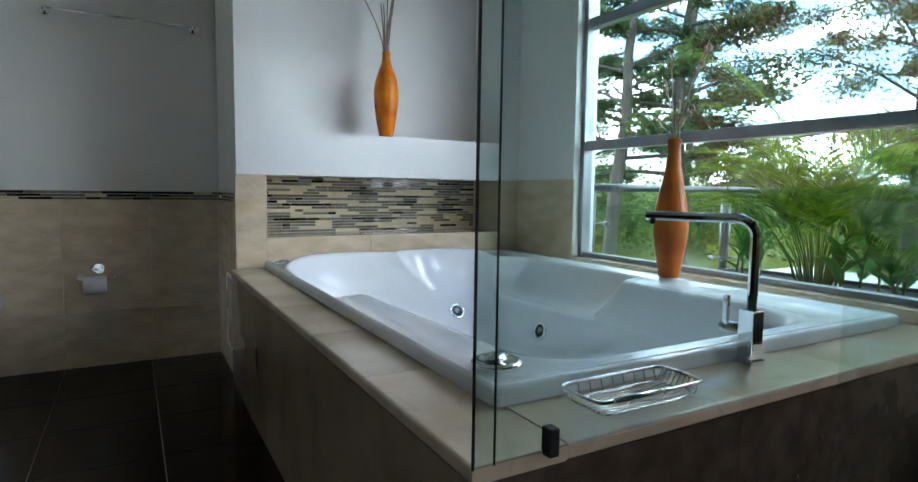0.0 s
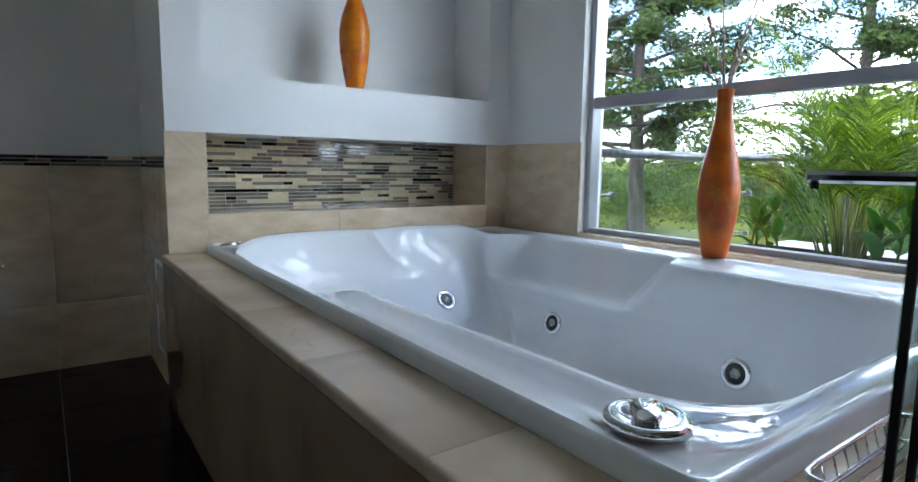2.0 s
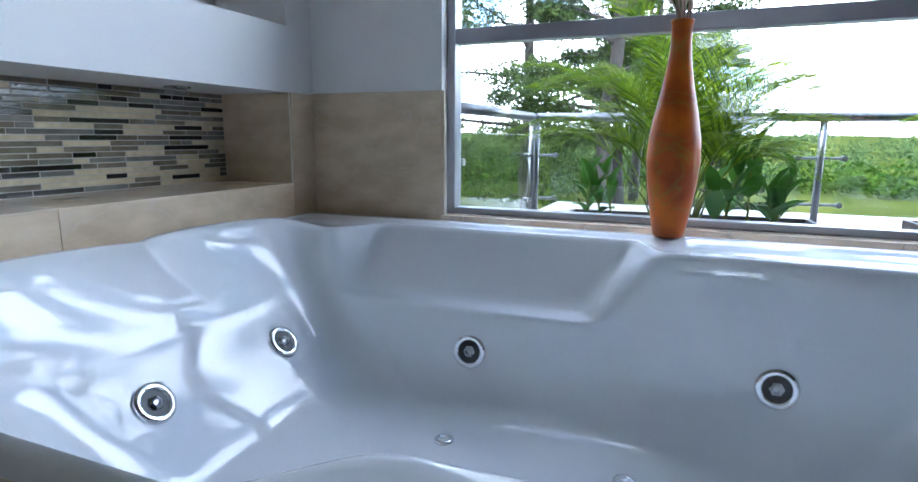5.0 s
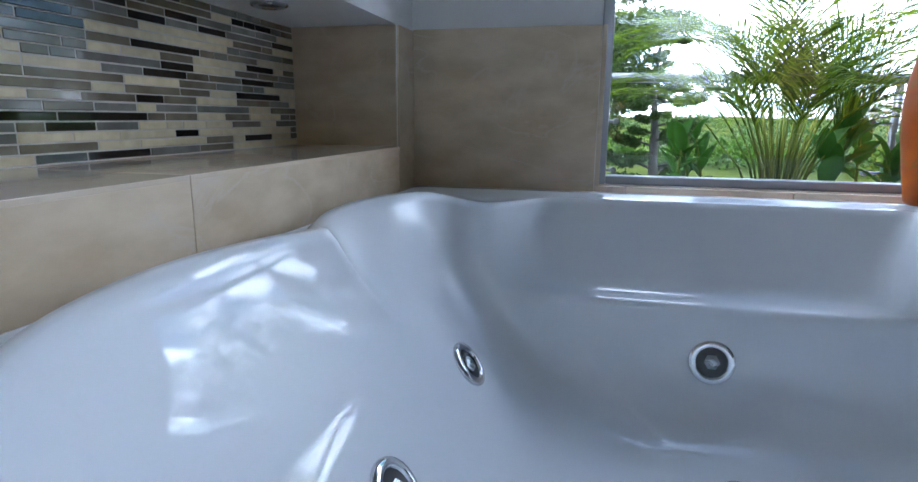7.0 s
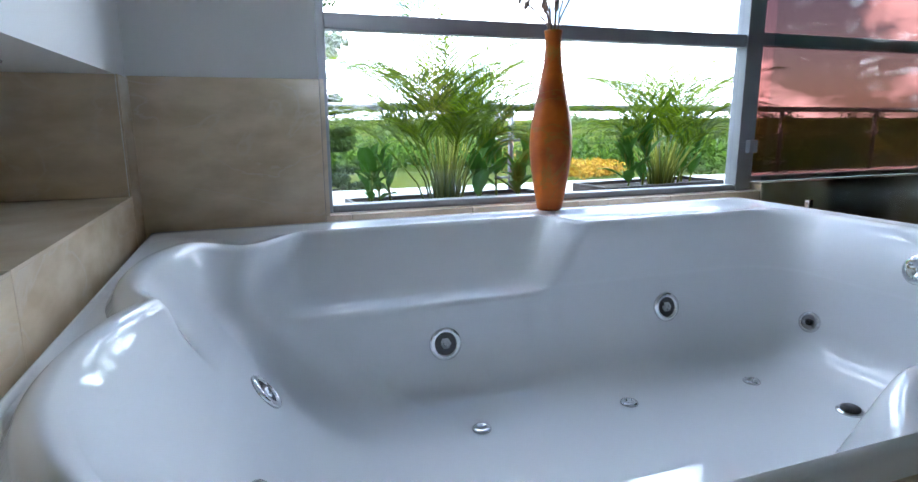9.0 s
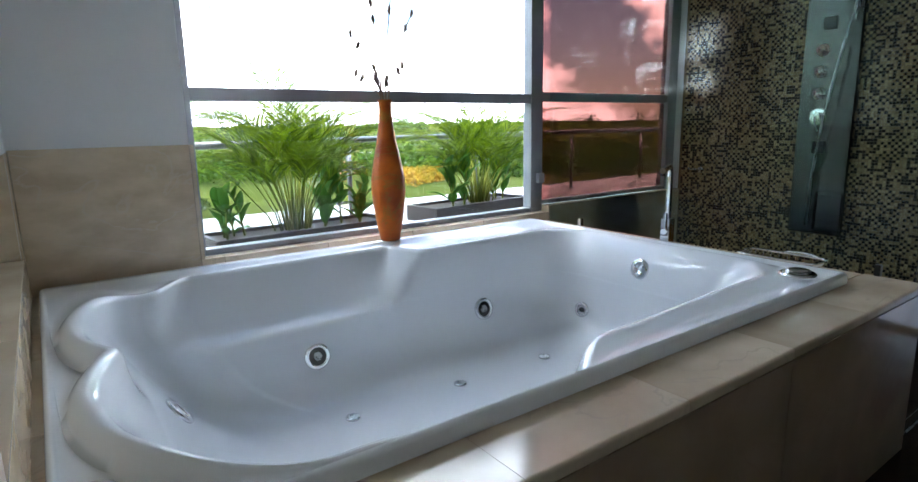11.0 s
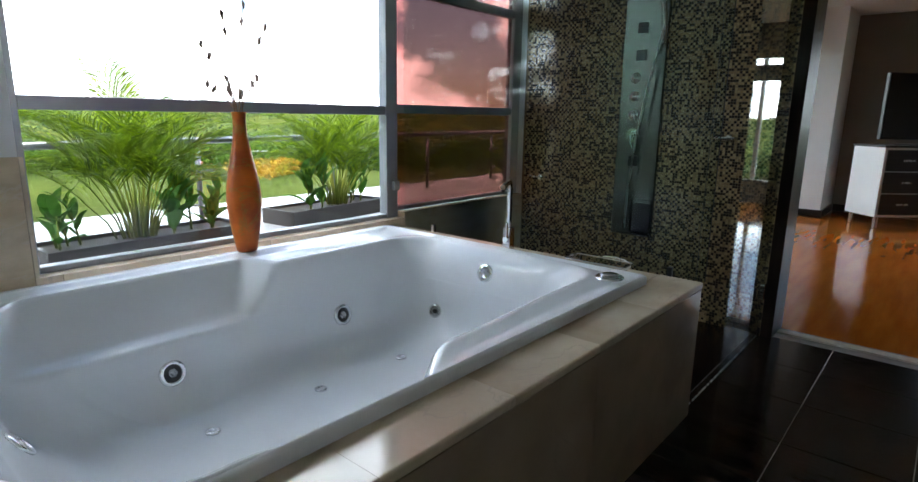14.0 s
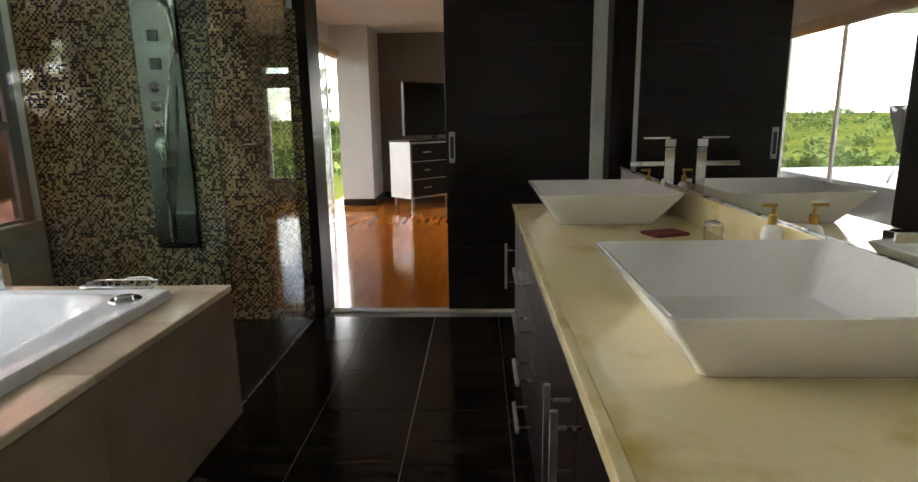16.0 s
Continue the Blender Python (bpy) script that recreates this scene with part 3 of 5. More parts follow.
def bath_ring(z, xl, xr, yn, yf, rad, dip, rise, scoop, bulge, lobed):
    """One closed line of the basin: tap end, window side, head end with two lobes, room side."""
    pts = []

    def corner(cx, cy, a0):
        for k in range(1, 12):
            a = radians(a0 + 90 * k / 12)
            pts.append((cx + rad * math.cos(a), cy + rad * math.sin(a), z))

    n = 88
    near = bulge * 1.3
    for k in range(n + 1):
        pts.append((xl + near + rad + (xr - xl - near - 2 * rad) * k / n, yn, z))
    corner(xr - rad, yn + rad, -90)
    rne = min(rad, 0.10 + 0.5 * max(0.0, 0.26 - z))          # tight corner between backrest and armrest
    y_end = (yf - rne) * (1 - lobed) - 0.30 * lobed
    for k in range(n + 1):
        y = yn + rad + (y_end - yn - rad) * k / n
        end = -1.20 - 0.72 * max(z - 0.44, 0.0)          # the armrest's end leans towards the tap
        s = ramp(y, end, end + 0.085) * (1 - ramp(y, y_end - 0.10 - 0.07 * lobed, y_end))
        pts.append((xr + scoop * s, y, z))
    big = rad * (1 + 0.5 * min(max((z - 0.2) / 0.2, 0.0), 1.0) * min(max((rad - 0.07) / 0.09, 0.0), 1.0))   # rounder corner behind the knobs
    plain = []
    for k in range(1, 18):
        a = radians(90 * k / 18)
        plain.append((xr - rne + rne * math.cos(a), yf - rne + rne * math.sin(a)))
    for k in range(n + 1):
        plain.append((xr - rne + (xl - xr + rne + big) * k / n, yf))
    for k in range(1, 18):
        a = radians(90 + 90 * k / 18)
        plain.append((xl + big + big * math.cos(a), yf - big + big * math.sin(a)))
    total = len(plain)
    lobes = head_lobes(xl, xr, yf, total * 2 // 5, total - total * 2 // 5) if lobed else plain
    for k, (p, q) in enumerate(zip(plain, lobes)):
        t = k / (total - 1)
        lift = rise * ramp(t, 0.0, 0.13) * (1 - ramp(t, 0.72, 1.0))
        pts.append((p[0] + (q[0] - p[0]) * lobed, p[1] + (q[1] - p[1]) * lobed, z + lift))
    y_start = (yf - big) * (1 - lobed) - 0.42 * lobed
    for k in range(n + 1):
        y = y_start + (yn + rad - y_start) * k / n
        s = ramp(-y, 0.93, 1.16)
        low = 0.6 * dip * ramp(-y, 0.45, 0.75) * (1 - ramp(-y, 1.0, 1.2))
        pts.append((xl + bulge * s + 0.3 * bulge * ramp(-y, 1.2, 1.9), y, z - low))
    corner(xl + near + rad, yn + rad, 180)
    return pts


def bath_shell():
    bm = bmesh.new()
    R = [
        # z, room side, window side, tap end, head end, radius, dip, rise, scoop, bulge, lobes
        (0.606, -1.63, -0.062, -2.25, -0.028, 0.012, 0, 0, 0, 0, 0),
        (0.634, -1.63, -0.062, -2.25, -0.028, 0.014, 0, 0, 0, 0, 0),
        (0.641, -1.626, -0.066, -2.246, -0.031, 0.016, 0, 0, 0, 0, 0),
        (0.645, -1.619, -0.074, -2.238, -0.036, 0.02, 0, 0, 0, 0, 0),
        (0.645, -1.618, -0.13, -2.225, -0.042, 0.05, 0, 0, 0, 0, 0),
        (0.638, -1.617, -0.138, -2.222, -0.045, 0.06, 0.01, 0, 0, 0, 0),
        (0.638, -1.616, -0.17, -2.218, -0.048, 0.08, 0.013, 0, 0, 0.01, 0),
        (0.633, -1.616, -0.178, -2.216, -0.05, 0.09, 0.016, 0, 0, 0.015, 0.5),
        (0.634, -1.615, -0.3, -2.2, -0.052, 0.16, 0.03, 0, 0.11, 0.06, 1),
        (0.641, -1.609, -0.342, -2.19, -0.07, 0.18, 0.045, 0.022, 0.145, 0.085, 1),
        (0.645, -1.604, -0.364, -2.184, -0.088, 0.19, 0.052, 0.034, 0.162, 0.095, 1),
        (0.643, -1.599, -0.378, -2.176, -0.106, 0.19, 0.054, 0.033, 0.168, 0.105, 1),
        (0.63, -1.592, -0.386, -2.16, -0.122, 0.19, 0.046, 0.026, 0.165, 0.112, 0.95),
        (0.59, -1.578, -0.39, -2.13, -0.148, 0.19, 0.026, 0.012, 0.145, 0.116, 0.75),
        (0.545, -1.56, -0.393, -2.108, -0.18, 0.19, 0.01, 0, 0.115, 0.116, 0.45),
        (0.505, -1.543, -0.396, -2.1, -0.206, 0.19, 0.003, 0, 0.088, 0.115, 0.18),
        (0.475, -1.53, -0.398, -2.098, -0.226, 0.19, 0, 0, 0.066, 0.115, 0.05),
        (0.458, -1.523, -0.4, -2.097, -0.237, 0.19, 0, 0, 0.05, 0.113, 0),
        (0.45, -1.52, -0.401, -2.097, -0.242, 0.19, 0, 0, 0.036, 0.112, 0),
        (0.446, -1.518, -0.402, -2.096, -0.245, 0.19, 0, 0, 0.018, 0.111, 0),
        (0.443, -1.516, -0.4025, -2.096, -0.247, 0.19, 0, 0, -0.006, 0.11, 0),
        (0.438, -1.513, -0.403, -2.096, -0.251, 0.19, 0, 0, -0.017, 0.11, 0),
        (0.426, -1.506, -0.404, -2.096, -0.26, 0.19, 0, 0, -0.022, 0.11, 0),
        (0.37, -1.476, -0.409, -2.096, -0.298, 0.2, 0, 0, -0.016, 0.1, 0),
        (0.32, -1.45, -0.42, -2.095, -0.335, 0.21, 0, 0, -0.008, 0.09, 0),
        (0.272, -1.42, -0.438, -2.088, -0.375, 0.22, 0, 0, -0.002, 0.08, 0),
        (0.232, -1.388, -0.468, -2.072, -0.418, 0.23, 0, 0, 0, 0.065, 0),
        (0.202, -1.35, -0.508, -2.048, -0.466, 0.24, 0, 0, 0, 0.05, 0),
        (0.181, -1.306, -0.556, -2.01, -0.52, 0.24, 0, 0, 0, 0.035, 0),
        (0.168, -1.255, -0.612, -1.96, -0.58, 0.24, 0, 0, 0, 0.015, 0),
        (0.161, -1.195, -0.675, -1.895, -0.65, 0.22, 0, 0, 0, 0, 0),
        (0.158, -1.08, -0.78, -1.7, -0.92, 0.12, 0, 0, 0, 0, 0),
    ]
    rings = [[bm.verts.new(p) for p in bath_ring(*r)] for r in R]
    n = len(rings[0])
    for a, b in zip(rings, rings[1:]):
        for k in range(n):
            bm.faces.new((a[k], a[(k + 1) % n], b[(k + 1) % n], b[k]))
    bm.faces.new(rings[-1])
    bmesh.ops.smooth_vert(bm, verts=[v for r in rings[9:24] for v in r], factor=0.05, use_axis_x=True, use_axis_y=True, use_axis_z=True)
    head = [v for r in rings[13:28] for v in r[182:320]]      # the backrests run evenly into the floor
    for _ in range(4):
        bmesh.ops.smooth_vert(bm, verts=head, factor=0.4, use_axis_x=True, use_axis_y=True, use_axis_z=True)
    return bm


bathtub = thing("bathtub", "large glossy white two-person whirlpool bathtub, empty", "bathtub", at=(0, 0, 0))
shell_bm = bath_shell()
TREE = BVHTree.FromBMesh(shell_bm)
shell = part("shell", shell_bm, ACRYLIC, bathtub, smooth=True)


def on_shell(y, z, x=None, heading=(1, 0, 0)):
    """The place and inward normal of the basin wall that a level line from the basin's middle meets."""
    start = Vector((-0.95 if x is None else x, y, z))
    place, normal, _, _ = TREE.ray_cast(start, Vector(heading))
    if normal.dot(Vector(heading)) > 0:
        normal = -normal
    return place, normal



def whirl_jet(at, normal, r=0.050, screened=False):
    """Chrome whirlpool nozzle: flange, dark cup, star-shaped core."""
    q = Vector(normal).to_track_quat("Z", "Y").to_matrix().to_4x4()
    m = Matrix.Translation(at) @ q
    bm = bmesh.new()
    lathe(bm, [(r, -0.02), (r, 0.005), (r * 0.95, 0.009), (r * 0.72, 0.011), (r * 0.66, 0.008), (r * 0.65, 0.004)], seg=32)
    ob = part("jet", bm, CHROME, bathtub, "chrome whirlpool jet", True)
    ob.matrix_basis = m
    bm = bmesh.new()
    lathe(bm, [(r * 0.65, 0.0), (r * 0.65, 0.0055), (r * 0.3, 0.0050)], seg=24)
    part("cup", bm, BLACK if not screened else STEEL, ob, "dark recessed cup")
    bm = bmesh.new()
    lathe(bm, [(r * 0.36, 0.004), (r * 0.34, 0.009), (r * 0.2, 0.012), (r * 0.12, 0.008)], seg=6)
    part("nozzle", bm, STEEL if not screened else BLACK, ob, "pale hexagonal nozzle")


whirl_jet(*on_shell(-1.0, 0.340, -0.632, (0, 1, 0)))
whirl_jet(*on_shell(-1.0, 0.342, -1.072, (0, 1, 0)))
whirl_jet(*on_shell(-0.833, 0.317))
whirl_jet(*on_shell(-1.632, 0.336))
whirl_jet(*on_shell(-1.2, 0.285, -0.600, (0, -1, 0)), 0.036, True)


def flat_disc(name, at, r, normal=(0, 0, 1), label=""):
    bm = bmesh.new()
    lathe(bm, [(r, -0.006), (r, 0.003), (r * 0.9, 0.006), (r * 0.45, 0.008), (r * 0.40, 0.005), (r * 0.1, 0.006)], seg=24)
    ob = part(name, bm, CHROME, bathtub, label, True)
    ob.matrix_basis = Matrix.Translation(at) @ Vector(normal).to_track_quat("Z", "Y").to_matrix().to_4x4()
    return ob


for y, x in ((-0.856, -0.668), (-1.310, -0.678), (-1.752, -0.690)):
    flat_disc("air_nozzle", on_shell(y, 0.5, x, (0, 0, -1))[0], 0.026, label="small chrome air nozzle")
over = flat_disc("overflow", *on_shell(-1.2, 0.538, -0.897, (0, -1, 0))[:1], 0.044, on_shell(-1.2, 0.538, -0.897, (0, -1, 0))[1], "round chrome overflow plate")
for a in (30, 150, 270):
    bm = bmesh.new()
    lathe(bm, [(0.006, 0), (0.006, 0.0095), (0.003, 0.011)], 0.024 * math.cos(radians(a)), 0.024 * math.sin(radians(a)), 0, 10)
    part("screw", bm, STEEL, over)
drain = flat_disc("drain", on_shell(-1.86, 0.5, -0.93, (0, 0, -1))[0], 0.036, label="chrome and black bath drain")
bm = bmesh.new()
lathe(bm, [(0.026, 0.0), (0.026, 0.012), (0.02, 0.016)], seg=20)
part("plug", bm, BLACK, drain, "black drain plug", True)


def rim_knob(x, y, z, r, turn):
    """Round chrome control with a raised oval grip."""
    bm = bmesh.new()
    lathe(bm, [(r, 0), (r, r * 0.12), (r * 0.97, r * 0.2), (r * 0.86, r * 0.26), (r * 0.8, r * 0.24), (r * 0.5, r * 0.32), (r * 0.1, r * 0.35)], seg=36)
    ob = part("control_knob", bm, CHROME, bathtub, "round chrome control knob", True)
    ob.matrix_basis = pose(x, y, z, 0, 0, turn)
    bm = bmesh.new()
    bmesh.ops.create_uvsphere(bm, u_segments=36, v_segments=18, radius=1, matrix=Matrix.Translation((0, 0, r * 0.34)) @ Matrix.Diagonal((r * 0.66, r * 0.40, r * 0.17, 1)))
    part("grip", bm, CHROME, ob, "", True)


rim_knob(-1.532, -2.100, 0.637, 0.058, 35)
rim_knob(-1.556, -0.140, 0.638, 0.046, 20)
rim_knob(-1.476, -0.084, 0.638, 0.034, 70)


# ---- tub filler ----
def tub_filler():
    f = thing("tub_faucet", "tall square chrome bath faucet with side lever", "faucet", at=(-0.90, -2.284, DECK))
    bm = bmesh.new()
    bx(bm, -0.026, 0.026, -0.026, 0.026, 0, 0.012, 0.002)
    bx(bm, -0.021, 0.021, -0.021, 0.021, 0.012, 0.135, 0.003)
    part("body", bm, CHROME, f)
    d = Vector((-0.147, 0.274, 0)).normalized()
    pts = [Vector((0, 0, 0.13)), Vector((0, 0, 0.24)), Vector((0, 0, 0.315))]
    for k in range(1, 9):
        a = radians(90 * k / 8)
        pts.append(Vector((0, 0, 0.315)) + d * (0.045 * (1 - math.cos(a))) + Vector((0, 0, 0.045 * math.sin(a))))
    pts.append(Vector((0, 0, 0.36)) + d * 0.265)
    bm = bmesh.new()
    sweep(bm, pts, 0.0125, 8)
    part("spout", bm, CHROME, f)
    bm = bmesh.new()
    cyl(bm, Vector((0, 0, 0.352)) + d * 0.250, Vector((0, 0, 0.338)) + d * 0.250, 0.008, seg=14)
    part("aerator", bm, BLACK, f)
    bm = bmesh.new()
    cyl(bm, (0.0, 0.02, 0.085), (-0.028, 0.068, 0.085), 0.013, seg=18)
    part("lever_hub", bm, CHROME, f)
    bm = bmesh.new()
    bx(bm, -0.030, -0.018, 0.046, 0.060, 0.09, 0.165, 0.002)
    part("lever", bm, CHROME, f)
    return f


tub_filler()


def wire_basket():
    """Wire soap basket: two rim hoops, cross wires and a handle bar."""
    b = thing("soap_basket", "chrome wire soap basket on the bath surround", "soap basket", at=(-1.36, -2.340, DECK))
    w, d, h = 0.145, 0.060, 0.036

    def hoop(z, k, r):
        pts = []
        for i in range(41):
            a = 2 * math.pi * i / 40
            c, s = math.cos(a), math.sin(a)
            pts.append((k * w * math.copysign(abs(c) ** 0.22, c), k * d * math.copysign(abs(s) ** 0.22, s), z))
        bm = bmesh.new()
        sweep(bm, pts, r, 8)
        return bm
    part("rim", hoop(h, 1.0, 0.0042), CHROME, b, "", True)
    part("base_hoop", hoop(0.008, 0.86, 0.0025), CHROME, b, "", True)
    for i in range(9):
        y = -0.048 + 0.012 * i
        bm = bmesh.new()
        sweep(bm, [(-w * 0.98, y, h), (-w * 0.88, y, 0.012), (-w * 0.5, y, 0.006), (w * 0.5, y, 0.006), (w * 0.88, y, 0.012), (w * 0.98, y, h)], 0.0016, 6)
        part("wire", bm, CHROME, b)
    for i in range(9):
        x = -0.125 + 0.031 * i
        for s in (-1, 1):
            bm = bmesh.new()
            sweep(bm, [(x, s * d * 0.98, h), (x, s * d * 0.85, 0.01)], 0.0014, 6)
            part("upright_wire", bm, CHROME, b)
    bm = bmesh.new()
    sweep(bm, [(-0.11, -d * 1.0, h), (-0.09, -d * 1.16, h + 0.006), (-0.05, -d * 1.22, h + 0.008), (0.0, -d * 1.16, h + 0.006), (0.02, -d, h)], 0.006, 8)
    part("handle", bm, CHROME, b, "", True)


wire_basket()

# ---- shower screen on the bath surround ----
screen = thing("shower_screen", "tall frameless greenish glass shower screen", "shower screen", at=(0, 0, DECK))
p = box_part("glass_panel", (-1.7955, -0.006, -2.447, -2.439, 0.003, 1.65), SHOWER_GLASS, screen)
p.visible_shadow = False
box_part("edge_seal", (-1.7990, -1.7955, -2.4455, -2.4405, 0.0, 1.65), DARK_RUBBER, screen, 0.001, "dark seal along the glass edge")
box_part("edge_seal", (-1.7600, -1.7586, -2.4455, -2.4405, 0.0, 1.65), DARK_RUBBER, screen, 0.0006, "dark seal along the glass edge")
for x in (-1.65, -0.25):
    bm = bmesh.new()
    bx(bm, x - 0.010, x + 0.010, -2.454, -2.430, -0.008, 0.040, 0.003)
    part("clamp", bm, BLACK if x < -1 else CHROME, screen, "dark square glass clamp")
door_g = thing("shower_door", "frameless glass shower door standing on floor channel", "shower door", at=(0, 0, 0))
p = box_part("glass_panel", (-1.776, -1.768, -3.66, -2.93, 0.008, 2.2), DOOR_GLASS, door_g)
p.visible_shadow = False
for z in (0.25, 1.95):
    box_part("hinge", (-1.789, -1.755, -3.70, -3.60, z, z + 0.09), CHROME, door_g, 0.003, "chrome glass hinge")

# ---- vases ----
def vase(name, at, h, prof, mat, label):
    v = thing(name, label, "vase", at=at)
    bm = bmesh.new()
    outer = [(r * h, z * h) for r, z in prof]
    inner = [(max(r * h - 0.008, 0.006), z * h) for r, z in reversed(prof[-6:])]
    fine = []
    for (r0, z0), (r1, z1) in zip(outer, outer[1:]):
        for k in range(4):
            fine.append((r0 + (r1 - r0) * k / 4, z0 + (z1 - z0) * k / 4))
    fine.append(outer[-1])
    lathe(bm, fine + inner, seg=40)
    bmesh.ops.smooth_vert(bm, verts=bm.verts, factor=0.4, use_axis_x=True, use_axis_y=True, use_axis_z=True)
    part("body", bm, mat, v, "", True)
    return v


PROF = [(0.060, 0.0), (0.072, 0.01), (0.092, 0.12), (0.112, 0.25), (0.122, 0.36), (0.118, 0.46), (0.098, 0.58), (0.072, 0.70), (0.052, 0.82), (0.045, 0.90), (0.046, 0.97), (0.052, 1.0)]
PROF_B = [(0.072, 0.0), (0.080, 0.01), (0.108, 0.15), (0.132, 0.30), (0.146, 0.45), (0.146, 0.56), (0.125, 0.68), (0.088, 0.79), (0.058, 0.87), (0.046, 0.93), (0.046, 0.98), (0.052, 1.0)]


def stems(v, at_z, n, reach, seed, pods):
    rnd = random.Random(seed)
    for i in range(n):
        a, lean = rnd.uniform(0, 6.28), rnd.uniform(0.02, 0.16)
        top = reach * rnd.uniform(0.45, 1.0)
        pts = [(0.012 * math.cos(a), 0.012 * math.sin(a), at_z - 0.08)]
        for k in range(1, 7):
            t = k / 6
            pts.append((math.cos(a) * (0.012 + lean * t ** 1.5), math.sin(a) * (0.012 + lean * t ** 1.5), at_z + top * t))
        bm = bmesh.new()
        sweep(bm, pts, [0.0032] * 6 + [0.0024], 6)
        part("stem", bm, DRY, v)
        if pods:
            for k in (5, 6):
                bm = bmesh.new()
                c = Vector(pts[k])
                bmesh.ops.create_icosphere(bm, subdivisions=2, radius=1, matrix=Matrix.Translation(c) @ Euler((rnd.uniform(-.5, .5), rnd.uniform(-.5, .5), 0)).to_matrix().to_4x4() @ Matrix.Diagonal((0.0095, 0.0075, 0.019, 1)))
                for q in bm.verts:
                    q.co += Vector((rnd.gauss(0, .0016), rnd.gauss(0, .0016), rnd.gauss(0, .002)))
                part("seed_head", bm, DRY, v)


vase_w = vase("vase", (-0.10, -1.345, 0.644), 0.625, PROF, VASE, "slender orange clay vase with dried stems by the window")
stems(vase_w, 0.62, 4, 0.60, 4, True)
stems(vase_w, 0.62, 5, 0.15, 14, True)
vase_n = vase("vase", (-0.895, 0.10, 1.330), 0.50, PROF_B, VASE_PALE, "amber orange clay vase with dried twigs on the shelf")
stems(vase_n, 0.49, 16, 0.42, 9, False)
for i in range(2):
    x, y = ((-1.22, 0.10), (-0.475, 0.187))[i]
    sp = thing("recessed_spotlight", "small recessed round steel spotlight, off", "spotlight", "niche spotlights", at=(x, y, 1.095))
    bm = bmesh.new()
    lathe(bm, [(0.042, 0.0), (0.042, -0.004), (0.036, -0.007), (0.028, -0.003), (0.026, 0.0)], seg=28)
    part("ring", bm, STEEL, sp, "", True)
    bm = bmesh.new()
    lathe(bm, [(0.026, -0.0005), (0.024, -0.003), (0.01, -0.0035)], seg=20)
    part("lens", bm, BLACK, sp)

# ---- back wall fittings ----
bar = thing("towel_rail", "slim chrome towel rail on the white wall", "towel rail", at=(-2.24, 0.67, 1.945))
for x in (-0.36, 0.36):
    bm = bmesh.new()
    cyl(bm, (x, 0, 0), (x, -0.012, 0), 0.026, seg=24)
    cyl(bm, (x, -0.012, 0), (x, -0.06, 0), 0.011, seg=16)
    bmesh.ops.create_uvsphere(bm, u_segments=16, v_segments=8, radius=0.016, matrix=Matrix.Translation((x, -0.06, 0)))
    part("bracket", bm, CHROME, bar, "", True)
bm = bmesh.new()
cyl(bm, (-0.36, -0.06, 0), (0.36, -0.06, 0), 0.007, seg=14)
part("bar", bm, CHROME, bar, "", True)

tp = thing("toilet_roll_holder", "chrome toilet roll holder with white roll on tiled wall", "toilet roll holder", at=(-2.41, 0.664, 0.56))
bm = bmesh.new()
cyl(bm, (0.01, 0, 0), (0.01, -0.012, 0), 0.027, seg=24)
cyl(bm, (0.01, -0.012, 0), (0.01, -0.05, 0), 0.010, seg=16)
part("wall_plate", bm, CHROME, tp, "", True)
bm = bmesh.new()
sweep(bm, [(0.01, -0.05, 0.0), (-0.05, -0.055, -0.005), (-0.085, -0.06, -0.02), (-0.095, -0.062, -0.045), (-0.08, -0.064, -0.058), (0.06, -0.064, -0.058), (0.085, -0.064, -0.05), (0.093, -0.064, -0.038)], 0.0045, 8)
part("arm", bm, CHROME, tp, "", True)
bm = bmesh.new()
cyl(bm, (-0.062, -0.064, -0.085), (0.048, -0.064, -0.085), 0.048, seg=32)
part("roll", bm, PAPER, tp, "white toilet paper roll", True)
smooth_by_angle(tp.children[-1])

grille = thing("service_hatch", "narrow metal framed service hatch in the tiled pier", "hatch", at=(-1.767, 0.17, 0.35))
bm = bmesh.new()
bx(bm, -0.008, 0, -0.10, 0.10, -0.19, 0.19, 0.001)
part("panel", bm, WALL_TILE, grille)
for d in ((-0.012, 0, -0.112, -0.098, -0.2, 0.2), (-0.012, 0, 0.098, 0.112, -0.2, 0.2), (-0.012, 0, -0.098, 0.098, 0.188, 0.2), (-0.012, 0, -0.098, 0.098, -0.2, -0.188)):
    box_part("frame_bar", d, STEEL, grille, 0.001)

# toilet, only its front edge comes into view
toilet = thing("toilet", "white porcelain toilet beside the tiled wall", "toilet", at=(-3.02, 0.30, 0))
bm = bmesh.new()
lathe(bm, [(0.11, 0), (0.115, 0.05), (0.10, 0.2), (0.16, 0.32), (0.185, 0.37), (0.185, 0.395)], seg=32)
part("bowl", bm, PORCELAIN, toilet, "", True)
bm = bmesh.new()
lathe(bm, [(0.188, 0.397), (0.195, 0.405), (0.195, 0.42), (0.18, 0.428), (0.05, 0.432)], seg=32)
part("lid", bm, PORCELAIN, toilet, "", True)
box_part("cistern", (-0.18, 0.18, 0.18, 0.355, 0.36, 0.72), PORCELAIN, toilet, 0.02)

